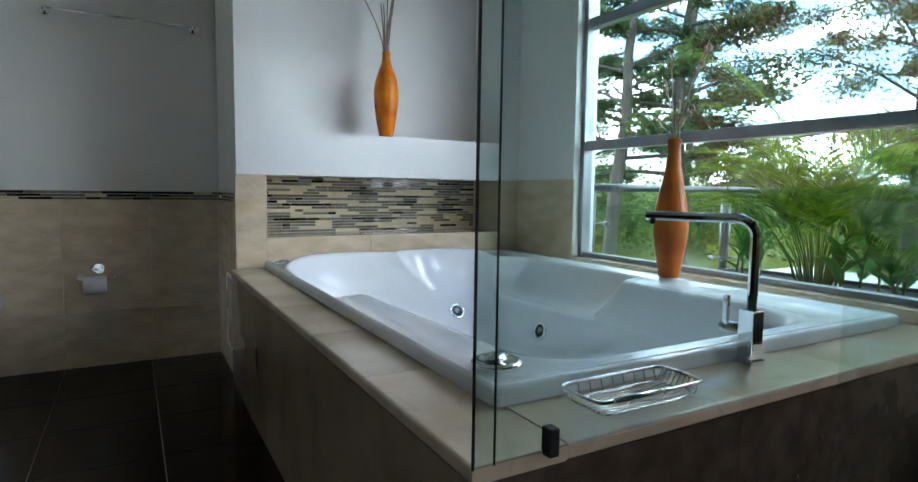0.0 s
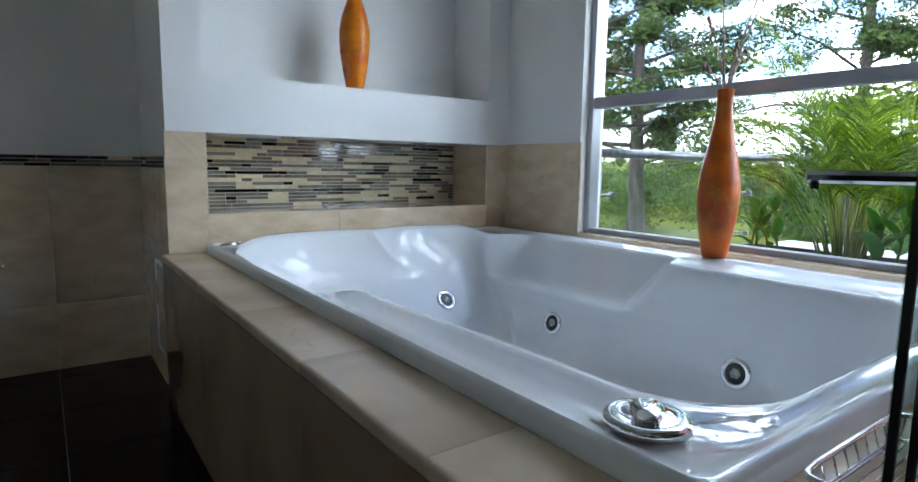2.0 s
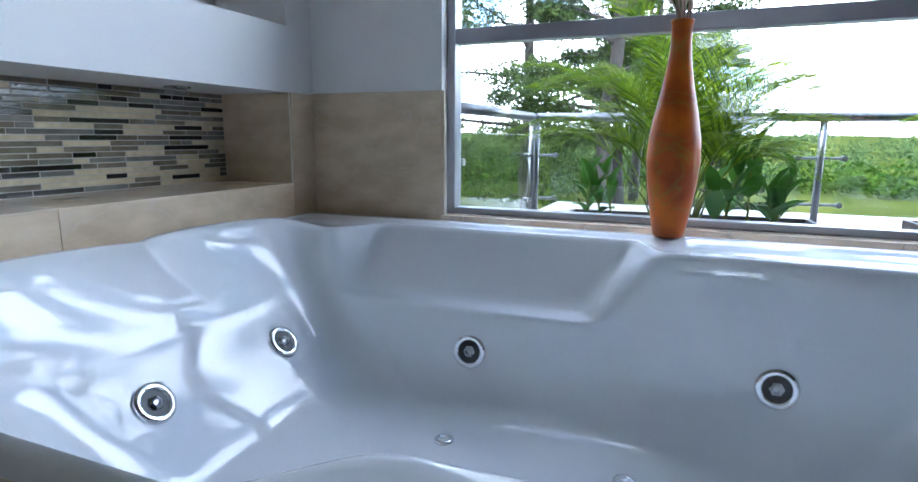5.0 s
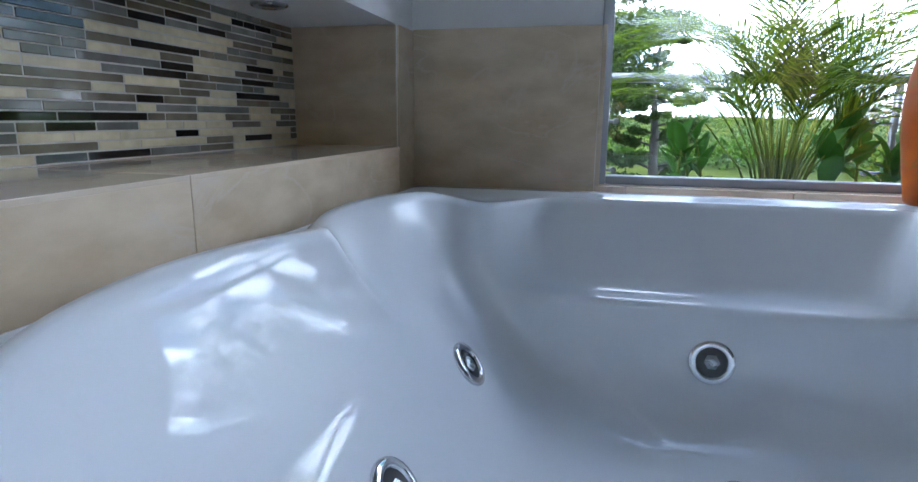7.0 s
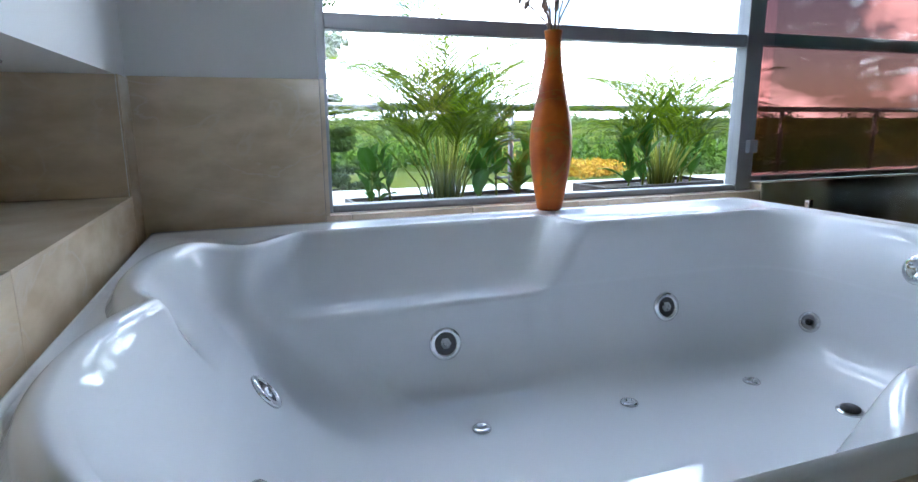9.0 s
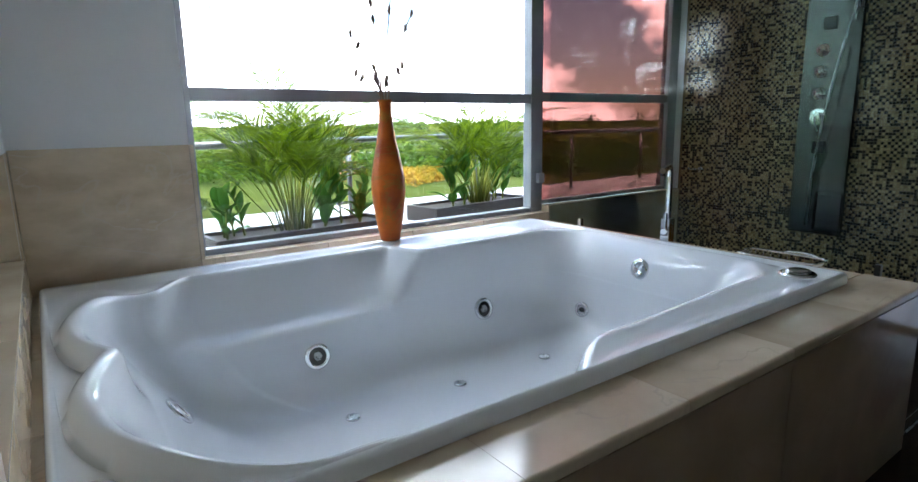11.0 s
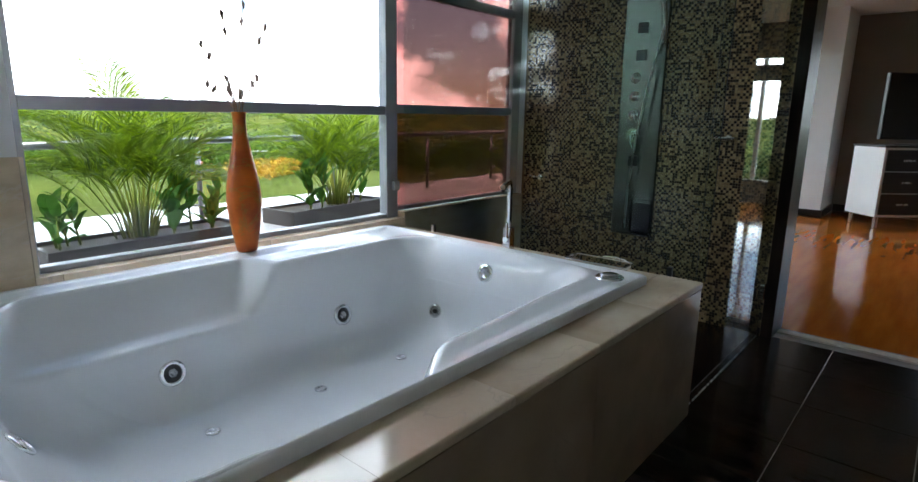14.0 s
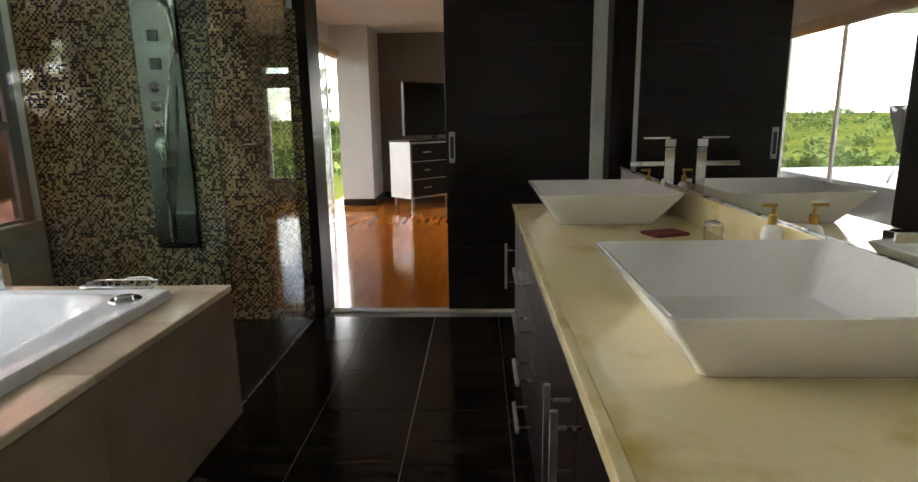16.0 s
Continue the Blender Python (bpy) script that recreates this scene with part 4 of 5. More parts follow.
# ---- shower fittings ----
panel = thing("shower_column", "brushed steel shower panel with jets and hand shower", "shower column", at=(-0.915, -3.70, 0))
box_part("back_plate", (-0.14, 0.14, 0, 0.032, 0.50, 2.10), PANEL_STEEL, panel, 0.006)
for z in (1.827, 1.662, 0.995):
    bm = bmesh.new()
    bx(bm, -0.018, 0.045, 0.032, 0.044, z - 0.033, z + 0.033, 0.003)
    part("body_jet", bm, BLACK, panel, "black square body jet")
for z in (1.522, 1.407, 1.29):
    bm = bmesh.new()
    cyl(bm, (0.035, 0.032, z), (0.035, 0.044, z), 0.034, seg=24)
    cyl(bm, (0.035, 0.044, z), (0.035, 0.075, z), 0.024, seg=20)
    part("knob", bm, CHROME, panel, "round chrome knob", True)
bm = bmesh.new()
cyl(bm, (0.028, 0.032, 1.163), (0.028, 0.046, 1.163), 0.045, seg=28)
cyl(bm, (0.028, 0.046, 1.163), (0.028, 0.085, 1.163), 0.026, seg=20)
sweep(bm, [(0.028, 0.08, 1.163), (0.018, 0.095, 1.12), (0.0, 0.1, 1.08)], 0.007, 8)
part("mixer_valve", bm, CHROME, panel, "chrome lever valve")
bm = bmesh.new()
pts = []
for k in range(25):
    t = k / 24
    pts.append((-0.12 + 0.12 * math.sin(t * 1.3) + 0.04 * t, 0.05 + 0.05 * math.sin(math.pi * t), 1.80 - 1.25 * t))
sweep(bm, pts, 0.008, 8)
part("hose", bm, STEEL, panel, "grey metal hose", True)
bm = bmesh.new()
sweep(bm, [(-0.13, 0.05, 1.72), (-0.135, 0.075, 1.84), (-0.13, 0.10, 1.95), (-0.12, 0.14, 2.0)], [0.012, 0.014, 0.018, 0.03], 12)
part("hand_shower", bm, CHROME, panel, "", True)
bm = bmesh.new()
bx(bm, -0.14, 0.0, 0.033, 0.06, 0.52, 0.75, 0.02)
part("tray", bm, PANEL_STEEL, panel)
dish = thing("soap_dish", "small chrome soap dish on the mosaic wall", "soap dish", at=(-1.475, -3.70, 1.16))
bm = bmesh.new()
cyl(bm, (0, 0, 0), (0, 0.035, 0), 0.022, seg=20)
part("mount", bm, CHROME, dish, "", True)
bm = bmesh.new()
lathe(bm, [(0.04, -0.012), (0.062, 0.0), (0.07, 0.014), (0.066, 0.014), (0.055, 0.003), (0.02, -0.006)], 0, 0.09, 0, 28)
part("bowl", bm, CHROME, dish, "", True)
tap = thing("shower_hook", "small chrome hook on the mosaic wall", "hook", at=(-0.17, -3.70, 0.83))
bm = bmesh.new()
cyl(bm, (0, 0, 0), (0, 0.01, 0), 0.02, seg=20)
sweep(bm, [(0, 0.01, 0), (0, 0.045, 0), (0.03, 0.055, 0.005), (0.06, 0.055, 0.012)], 0.006, 8)
part("arm", bm, CHROME, tap, "", True)

# ---- sliding door ----
leaf = thing("sliding_door", "dark stained wooden sliding door, half open", "door", at=(-3.14, -3.885, 0))
for z0, z1 in ((0.012, 0.45), (0.452, 0.885), (0.887, 1.318), (1.320, 1.752), (1.754, 2.33)):
    box_part("board", (-0.475, 0.475, -0.02, 0.02, z0, z1), WENGE_H, leaf, 0.0015)
box_part("core", (-0.474, 0.474, -0.014, 0.014, 0.013, 2.329), WENGE_H, leaf)
box_part("handle_plate", (0.415, 0.455, 0.02, 0.026, 1.02, 1.22), STEEL, leaf, 0.002, "recessed steel pull")
box_part("handle_recess", (0.424, 0.446, 0.0262, 0.028, 1.05, 1.19), BLACK, leaf, 0.0005)

# ---- vanity ----
CT = 0.88
vanity = thing("vanity_cabinet", "long dark stained vanity cabinet with steel bar handles", "vanity", at=(0, 0, 0))
box_part("body", (-3.748, -3.0805, -2.88, 0.60, 0.10, CT - 0.031), WENGE, vanity, 0.002)
box_part("plinth", (-3.748, -3.10, -2.86, 0.60, 0.0, 0.10), BLACK, vanity)


def bar_handle(parent, y0, y1, z0, z1):
    h = box_part("handle", (-3.018, -3.004, y0, y1, z0, z1), NICKEL, parent, 0.002, "brushed steel bar handle")
    long_y = (y1 - y0) > (z1 - z0)
    for t in (0.15, 0.85):
        yy, zz = (y0 + (y1 - y0) * t, (z0 + z1) / 2) if long_y else ((y0 + y1) / 2, z0 + (z1 - z0) * t)
        bm = bmesh.new()
        cyl(bm, (-3.062, yy, zz), (-3.012, yy, zz), 0.0045, seg=10)
        part("post", bm, STEEL, h)


def front(name, y0, y1, z0, z1, hy0, hy1, hz0, hz1):
    f = box_part(name, (-3.080, -3.060, y0 + 0.0015, y1 - 0.0015, z0 + 0.0015, z1 - 0.0015), WENGE, vanity, 0.0015)
    bar_handle(f, hy0, hy1, hz0, hz1)


front("door", -2.88, -2.30, 0.12, 0.845, -2.815, -2.803, 0.47, 0.70)
for k in range(4):
    z0 = 0.12 + 0.181 * k
    front("drawer", -2.30, -1.66, z0, z0 + 0.181, -2.13, -1.91, z0 + 0.08, z0 + 0.092)
front("door", -1.66, -1.01, 0.12, 0.845, -1.068, -1.056, 0.58, 0.80)
front("door", -1.01, -0.36, 0.12, 0.845, -0.965, -0.953, 0.58, 0.80)
front("door", -0.36, 0.12, 0.12, 0.845, 0.055, 0.067, 0.5, 0.72)
front("door", 0.12, 0.60, 0.12, 0.845, 0.165, 0.177, 0.5, 0.72)
counter = thing("countertop", "polished cream marble countertop with brown veins", "countertop", at=(0, 0, 0))
box_part("slab", (-3.749, -3.067, -2.91, 0.62, CT - 0.03, CT), COUNTER, counter)
box_part("front_edge", (-3.067, -3.046, -2.91, 0.62, CT - 0.032, CT), COUNTER, counter, 0.003, "rounded marble front edge")
splash = tagged(box_part("backsplash", (-3.749, -3.727, -2.91, 0.62, CT + 0.001, 0.995), COUNTER, None, 0.002), "low cream marble backsplash under mirror", "backsplash")
mirror = thing("wall_mirror", "wide frameless wall mirror above the backsplash", "mirror", at=(-3.75, -1.3, 1.0))
box_part("glass", (0.004, 0.010, -2.30, 0.75, 0.002, 1.35), MIRROR, mirror)
box_part("edge", (0.001, 0.016, -2.30, 0.75, -0.008, 0.001), STEEL, mirror)


def vessel_sink(at):
    """Square porcelain bowl with flared thin walls."""
    s = thing("vessel_sink", "square flared white porcelain vessel sink on counter", "sink", "vanity sinks", at=at)
    bm = bmesh.new()
    levels = [(0.185, 0.0), (0.19, 0.004), (0.272, 0.122), (0.275, 0.130), (0.270, 0.132), (0.262, 0.128), (0.20, 0.045), (0.185, 0.022), (0.12, 0.016), (0.03, 0.013)]
    rings = []
    for r, z in levels:
        ring = []
        rc = min(0.02, r * 0.4)
        for cx, cy, a0 in ((r - rc, r - rc, 0), (-r + rc, r - rc, 90), (-r + rc, -r + rc, 180), (r - rc, -r + rc, 270)):
            for k in range(6):
                a = radians(a0 + 90 * k / 5)
                ring.append(bm.verts.new((cx + rc * math.cos(a), cy + rc * math.sin(a), z)))
        rings.append(ring)
    for a, b in zip(rings, rings[1:]):
        for k in range(24):
            bm.faces.new((a[k], a[(k + 1) % 24], b[(k + 1) % 24], b[k]))
    bm.faces.new(rings[0][::-1])
    bm.faces.new(rings[-1])
    ob = part("bowl", bm, PORCELAIN, s)
    smooth_by_angle(ob, 40)
    bm = bmesh.new()
    lathe(bm, [(0.028, 0.012), (0.028, 0.018), (0.02, 0.022), (0.005, 0.023)], seg=24)
    part("drain", bm, CHROME, s, "chrome sink drain", True)
    return s


s1 = vessel_sink((-3.43, -1.105, CT))
s2 = copy_thing(s1, pose(-3.385, -2.50, CT))


def basin_faucet(at):
    f = thing("basin_faucet", "tall square chrome basin faucet with flat lever", "faucet", "basin faucets", at=at)
    box_part("base", (-0.026, 0.026, -0.026, 0.026, 0, 0.01), CHROME, f, 0.002)
    box_part("column", (-0.02, 0.02, -0.02, 0.02, 0.01, 0.29), CHROME, f, 0.003)
    box_part("spout", (0.02, 0.16, -0.016, 0.016, 0.215, 0.235), CHROME, f, 0.003)
    box_part("cap", (-0.022, 0.022, -0.022, 0.022, 0.293, 0.325), CHROME, f, 0.003)
    box_part("lever", (0.0, 0.11, -0.013, 0.013, 0.326, 0.334), CHROME, f, 0.002)
    return f


f1 = basin_faucet((-3.675, -2.50, CT))
copy_thing(f1, pose(-3.69, -0.95, CT))


def soap_bottle(at, mat, cap, label):
    s = thing("soap_bottle", label, "bottle", at=at)
    bm = bmesh.new()
    lathe(bm, [(0.026, 0), (0.028, 0.004), (0.028, 0.10), (0.022, 0.118), (0.011, 0.124)], seg=24)
    part("bottle", bm, mat, s, "", True)
    bm = bmesh.new()
    lathe(bm, [(0.012, 0.122), (0.012, 0.15), (0.005, 0.152), (0.005, 0.172)], seg=16)
    bx(bm, -0.008, 0.035, -0.006, 0.006, 0.172, 0.182, 0.002)
    part("pump", bm, cap, s)


soap_bottle((-3.66, -2.72, CT), PORCELAIN, GOLD, "pale soap bottle with amber pump by sink")
soap_bottle((-3.685, -1.62, CT), PORCELAIN, GOLD, "white bottle with amber cap by the mirror")
tray = thing("glass_jar", "small clear glass jar on the counter", "jar", at=(-3.66, -1.95, CT))
bm = bmesh.new()
lathe(bm, [(0.03, 0), (0.032, 0.004), (0.032, 0.06), (0.028, 0.06), (0.028, 0.008), (0.005, 0.006)], seg=24)
part("body", bm, CLEAR, tray, "", True)
bm = bmesh.new()
lathe(bm, [(0.033, 0.061), (0.033, 0.072), (0.01, 0.078)], seg=24)
part("lid", bm, CHROME, tray, "", True)
bm = bmesh.new()
lathe(bm, [(0.022, 0), (0.024, 0.004), (0.024, 0.045), (0.015, 0.05)], seg=20)
cup = tagged(part("blue_pot", bm, BLUE, None, "", True), "small blue plastic pot by the mirror", "pot")
cup.location = (-3.68, -1.52, CT)
bm = bmesh.new()
bx(bm, -0.07, 0.07, -0.05, 0.05, 0.0, 0.012, 0.005)
cloth = tagged(part("folded_cloth", bm, RED), "folded dark red cloth on the counter", "cloth")
cloth.matrix_basis = pose(-3.55, -2.10, CT, 0, 0, 20)

# ---- bedroom furniture ----
dresser = thing("dresser", "white dresser with six dark drawer fronts", "dresser", at=(-1.86, -8.60, 0))
dresser.rotation_euler = (0, 0, radians(-135))
box_part("body", (0, 1.15, 0, 0.5, 0.14, 0.98), WHITE_PAINT, dresser, 0.004)
box_part("top", (-0.015, 1.165, -0.015, 0.51, 0.981, 1.005), WENGE_H, dresser, 0.003, "dark wooden top")
for i in range(2):
    for k in range(3):
        x0, z0 = 0.03 + 0.55 * i, 0.17 + 0.265 * k
        d = box_part("drawer", (x0, x0 + 0.54, -0.018, -0.001, z0, z0 + 0.255), WENGE_H, dresser, 0.003, "dark wooden drawer front")
        box_part("handle", (x0 + 0.20, x0 + 0.34, -0.042, -0.03, z0 + 0.12, z0 + 0.14), STEEL, d, 0.003)
for x in (0.05, 1.08):
    for y in (0.04, 0.44):
        box_part("leg", (x, x + 0.04, y, y + 0.04, 0.0, 0.14), STEEL, dresser, 0.003)
tv = thing("television", "black flat television standing on the dresser", "television", at=(-1.86, -8.60, 1.006))
tv.rotation_euler = (0, 0, radians(-135))
tv.scale = (1.08, 1.08, 1.08)
box_part("screen", (0.06, 1.16, 0.16, 0.20, 0.07, 0.78), SCREEN, tv, 0.006)
box_part("bezel", (0.05, 1.17, 0.165, 0.215, 0.06, 0.79), BLACK, tv, 0.006)
box_part("foot", (0.35, 0.87, 0.08, 0.30, 0.0, 0.012), BLACK, tv, 0.003)
box_part("neck", (0.57, 0.65, 0.18, 0.21, 0.012, 0.07), BLACK, tv, 0.003)
blind = thing("roller_blind", "rolled up grey roller blind over the window", "blind", at=(-3.52, -9.88, 2.02))
bm = bmesh.new()
cyl(bm, (-0.8, 0, 0), (0.8, 0, 0), 0.07, seg=20)
part("roll", bm, WICKER, blind, "", True)
box_part("fabric", (-0.8, 0.8, -0.062, -0.056, -0.16, 0.0), WICKER, blind)
blind2 = thing("roller_blind", "rolled up pale roller blind over balcony glazing", "blind", at=(-0.73, -7.2, 2.28))
bm = bmesh.new()
cyl(bm, (0, -1.8, 0), (0, 1.8, 0), 0.075, seg=20)
part("roll", bm, HOUSE_WALL, blind2, "", True)

# ---- terrace ----
terrace = structure("terrace", (0.16, 2.6, -9.8, -0.40, -0.9, 0.44), TERRACE, "pale stone terrace ledge outside the window", "terrace", 0.01)
structure("terrace_bedroom", (-0.49, 0.16, -9.8, -4.15, -0.9, -0.02), TERRACE, "pale stone balcony floor", "terrace")
# two slabs added out of view to keep sky light from the bedroom
structure("balcony_roof", (0.5, 1.3, -10.0, -4.6, 2.83, 3.0), CEIL_PAINT, "unseen white slab added to dim the bedroom", "roof")
structure("balcony_roof", (1.3, 2.6, -10.0, -7.5, 2.83, 3.0), CEIL_PAINT, "unseen white slab added to dim the bedroom further", "roof")
structure("roof_eave", (-0.3, 0.5, -10.0, 1.0, 2.83, 3.0), CEIL_PAINT, "white overhanging roof eave", "eave")


def rail_run(points, z_top=1.055):
    """Steel balustrade: posts, round top rail, clamped glass."""
    r = thing("balustrade", "steel terrace balustrade with glass panels", "railing", "terrace balustrades", at=(0, 0, 0.44))
    top = z_top - 0.44
    bm = bmesh.new()
    sweep(bm, [(x, y, top) for x, y in points], 0.024, 14)
    part("top_rail", bm, RAIL_STEEL, r, "", True)
    for x, y in points:
        bm = bmesh.new()
        cyl(bm, (x, y, 0.0), (x, y, 0.008), 0.05, seg=20)
        cyl(bm, (x, y, 0.008), (x, y, top - 0.02), 0.019, seg=16)
        part("post", bm, RAIL_STEEL, r, "", True)
    for (x0, y0), (x1, y1) in zip(points, points[1:]):
        a, b = Vector((x0, y0, 0)), Vector((x1, y1, 0))
        d = (b - a).normalized()
        n = Vector((-d.y, d.x, 0))
        a2, b2 = a + d * 0.09, b - d * 0.09
        bm = bmesh.new()
        vs = []
        for s in (-0.004, 0.004):
            for p, z in ((a2, 0.05), (b2, 0.05), (b2, top - 0.10), (a2, top - 0.10)):
                vs.append(bm.verts.new(p + n * s + Vector((0, 0, z))))
        for f in ((0, 1, 2, 3), (7, 6, 5, 4), (0, 4, 5, 1), (1, 5, 6, 2), (2, 6, 7, 3), (3, 7, 4, 0)):
            bm.faces.new([vs[k] for k in f])
        g = part("glass_panel", bm, RAIL_GLASS, r, "clear glass panel")
        g.visible_shadow = False
        for p, s in ((a, 1), (b, -1)):
            for z in (0.14, top - 0.22):
                bm = bmesh.new()
                cyl(bm, p + Vector((0, 0, z)), p + d * (0.12 * s) + Vector((0, 0, z)), 0.008, seg=10)
                cyl(bm, p + d * (0.115 * s) + n * 0.014 + Vector((0, 0, z)), p + d * (0.115 * s) - n * 0.014 + Vector((0, 0, z)), 0.016, seg=14)
                part("glass_clamp", bm, RAIL_STEEL, r)
    return r


rail_run([(0.20, -0.50), (1.43, -0.50)])
rail_run([(1.45, -0.52), (1.76, -2.03), (1.95, -3.43), (2.12, -4.88), (2.30, -6.33), (2.45, -7.78), (2.5, -9.3)])


# ---- planters and plants ----
def frond(bm, base, az, length, lift, droop, rnd, n=44):
    """One feathered palm leaf: a bending midrib with two rows of leaflets."""
    d = Vector((math.cos(az), math.sin(az), 0))
    side = Vector((-d.y, d.x, 0))
    pts = []
    for k in range(n + 1):
        t = k / n
        pts.append(Vector(base) + d * (length * (t * 0.50 + 0.30 * t * t)) + Vector((0, 0, length * (lift * t - droop * t * t))))
    sweep(bm, pts[::3], [0.004 * (1 - 0.8 * k / (n // 3 + 1)) for k in range(len(pts[::3]))], 5)
    for k in range(3, n):
        t = k / n
        p = pts[k]
        tang = (pts[k + 1] - pts[k]).normalized()
        ln = length * 0.34 * math.sin(math.pi * min(0.93, 0.28 + 0.68 * t)) * rnd.uniform(0.9, 1.08)
        for s in (-1, 1):
            out = (side * s * rnd.uniform(0.62, 0.80) + tang * 0.85 + Vector((0, 0, rnd.uniform(0.06, 0.26)))).normalized()
            mid = p + out * ln * 0.5
            tip = p + out * ln + Vector((0, 0, -ln * rnd.uniform(0.08, 0.26)))
            w = tang * (0.0036 + 0.0022 * (1 - t))
            v = [bm.verts.new(q) for q in (p - w * 0.5, p + w * 0.5, mid + w, tip, mid - w)]
            bm.faces.new((v[0], v[1], v[2], v[4]))
            bm.faces.new((v[4], v[2], v[3]))


def areca(at, seed, n_fronds, size, label, long_az=1.9, long_lift=1.5, long_droop=0.6):
    """A clump of upright canes, each ending in an arching feathered leaf."""
    rnd = random.Random(seed)
    p = thing("areca_palm", label, "palm", "potted palms", at=at)
    for i in range(n_fronds):
        az = i * 2.399 + rnd.uniform(-0.3, 0.3)
        u = (i + 0.5) / n_fronds                     # inner canes first: tall and upright
        r0 = 0.015 + 0.065 * u * rnd.uniform(0.5, 1.2)
        bx0, by0 = 0.8 * r0 * math.cos(az), 1.3 * r0 * math.sin(az)
        h = size * (0.39 - 0.14 * u) * rnd.uniform(0.85, 1.1)
        lean = 0.03 + 0.13 * u
        top = (bx0 + lean * math.cos(az), by0 + lean * math.sin(az), h)
        bm = bmesh.new()
        sweep(bm, [(bx0, by0, -0.03), ((bx0 * 2 + top[0]) / 3, (by0 * 2 + top[1]) / 3, h * 0.45), top], [0.0062, 0.0048, 0.003], 7)
        part("stem", bm, STEM, p, "", True)
        bm = bmesh.new()
        tall = i == 2
        ln, lift, droop = size * rnd.uniform(0.64, 0.88), (1.45 - 0.75 * u) * rnd.uniform(0.85, 1.1), rnd.uniform(0.55, 0.85)
        frond(bm, top, *((long_az, size * 1.15, long_lift, long_droop) if tall else (az, ln, lift, droop)), rnd)
        part("frond", bm, PALM_LEAF, p)
    return p


def broad_plant(at, seed, n, size, label):
    """Several leafy shoots; long pointed leaves leave each shoot at rising heights."""
    rnd = random.Random(seed)
    p = thing("canna_plant", label, "plant", "broad-leaved plants", at=at)
    shoots = max(3, n // 4)
    for q in range(shoots):
        bx0, by0 = rnd.uniform(-0.07, 0.07), rnd.uniform(-0.11, 0.11)
        tall = size * rnd.uniform(0.45, 1.0)
        lx, ly = rnd.uniform(-0.05, 0.05), rnd.uniform(-0.05, 0.05)
        bm = bmesh.new()
        sweep(bm, [(bx0, by0, -0.03), (bx0 + lx * 0.4, by0 + ly * 0.4, tall * 0.5), (bx0 + lx, by0 + ly, tall)], [0.007, 0.006, 0.003], 7)
        part("stalk", bm, STEM, p, "", True)
        for i in range(5):
            f = 0.12 + 0.88 * (i + rnd.random() * 0.5) / 4.6
            root = Vector((bx0 + lx * f, by0 + ly * f, tall * f))
            az = q * 1.3 + i * 2.2 + rnd.uniform(-0.4, 0.4)
            tilt = rnd.uniform(0.55, 1.05) * (1.1 - 0.75 * f)
            ln, wd = size * rnd.uniform(0.48, 0.72), size * rnd.uniform(0.085, 0.125)
            d = Vector((math.cos(az), math.sin(az), 0))
            s = Vector((-d.y, d.x, 0))
            bm = bmesh.new()
            rows = []
            bend = rnd.uniform(0.25, 0.75)
            c = root.copy()
            for k in range(10):
                t = k / 9
                ang = tilt + bend * t * t * 1.6
                fwd = d * math.sin(ang) + Vector((0, 0, math.cos(ang)))
                nrm = d * -math.cos(ang) + Vector((0, 0, math.sin(ang)))
                w = max(wd * math.sin(math.pi * min(t ** 0.8, 1)) ** 0.8, 0.0025)
                rip = 0.10 * wd * math.sin(t * 11 + i * 2)
                rows.append([bm.verts.new(c + s * (w * e) + nrm * (abs(e) * w * 0.42 + rip * e)) for e in (-1, -0.5, 0, 0.5, 1)])
                c = c + fwd * (ln / 9)
            for a, b in zip(rows, rows[1:]):
                for j in range(4):
                    bm.faces.new((a[j], a[j + 1], b[j + 1], b[j]))
            part("leaf", bm, BROAD_LEAF, p, "", True)
    return p


def planter(x0, x1, y0, y1, z0, z1, turn, label):
    cx, cy = (x0 + x1) / 2, (y0 + y1) / 2
    p = thing("planter", label, "planter", "terrace planters", at=(cx, cy, z0))
    p.rotation_euler = (0, 0, radians(turn))
    w, d, h = (x1 - x0) / 2, (y1 - y0) / 2, z1 - z0
    for q in ((-w, -w + 0.025, -d, d, 0, h), (w - 0.025, w, -d, d, 0, h), (-w + 0.025, w - 0.025, -d, -d + 0.025, 0, h), (-w + 0.025, w - 0.025, d - 0.025, d, 0, h)):
        box_part("side_board", q, PLANTER_WOOD, p, 0.004)
    box_part("soil", (-w + 0.025, w - 0.025, -d + 0.025, d - 0.025, 0.0, h - 0.02), SOIL, p, 0.01, "dark potting soil")


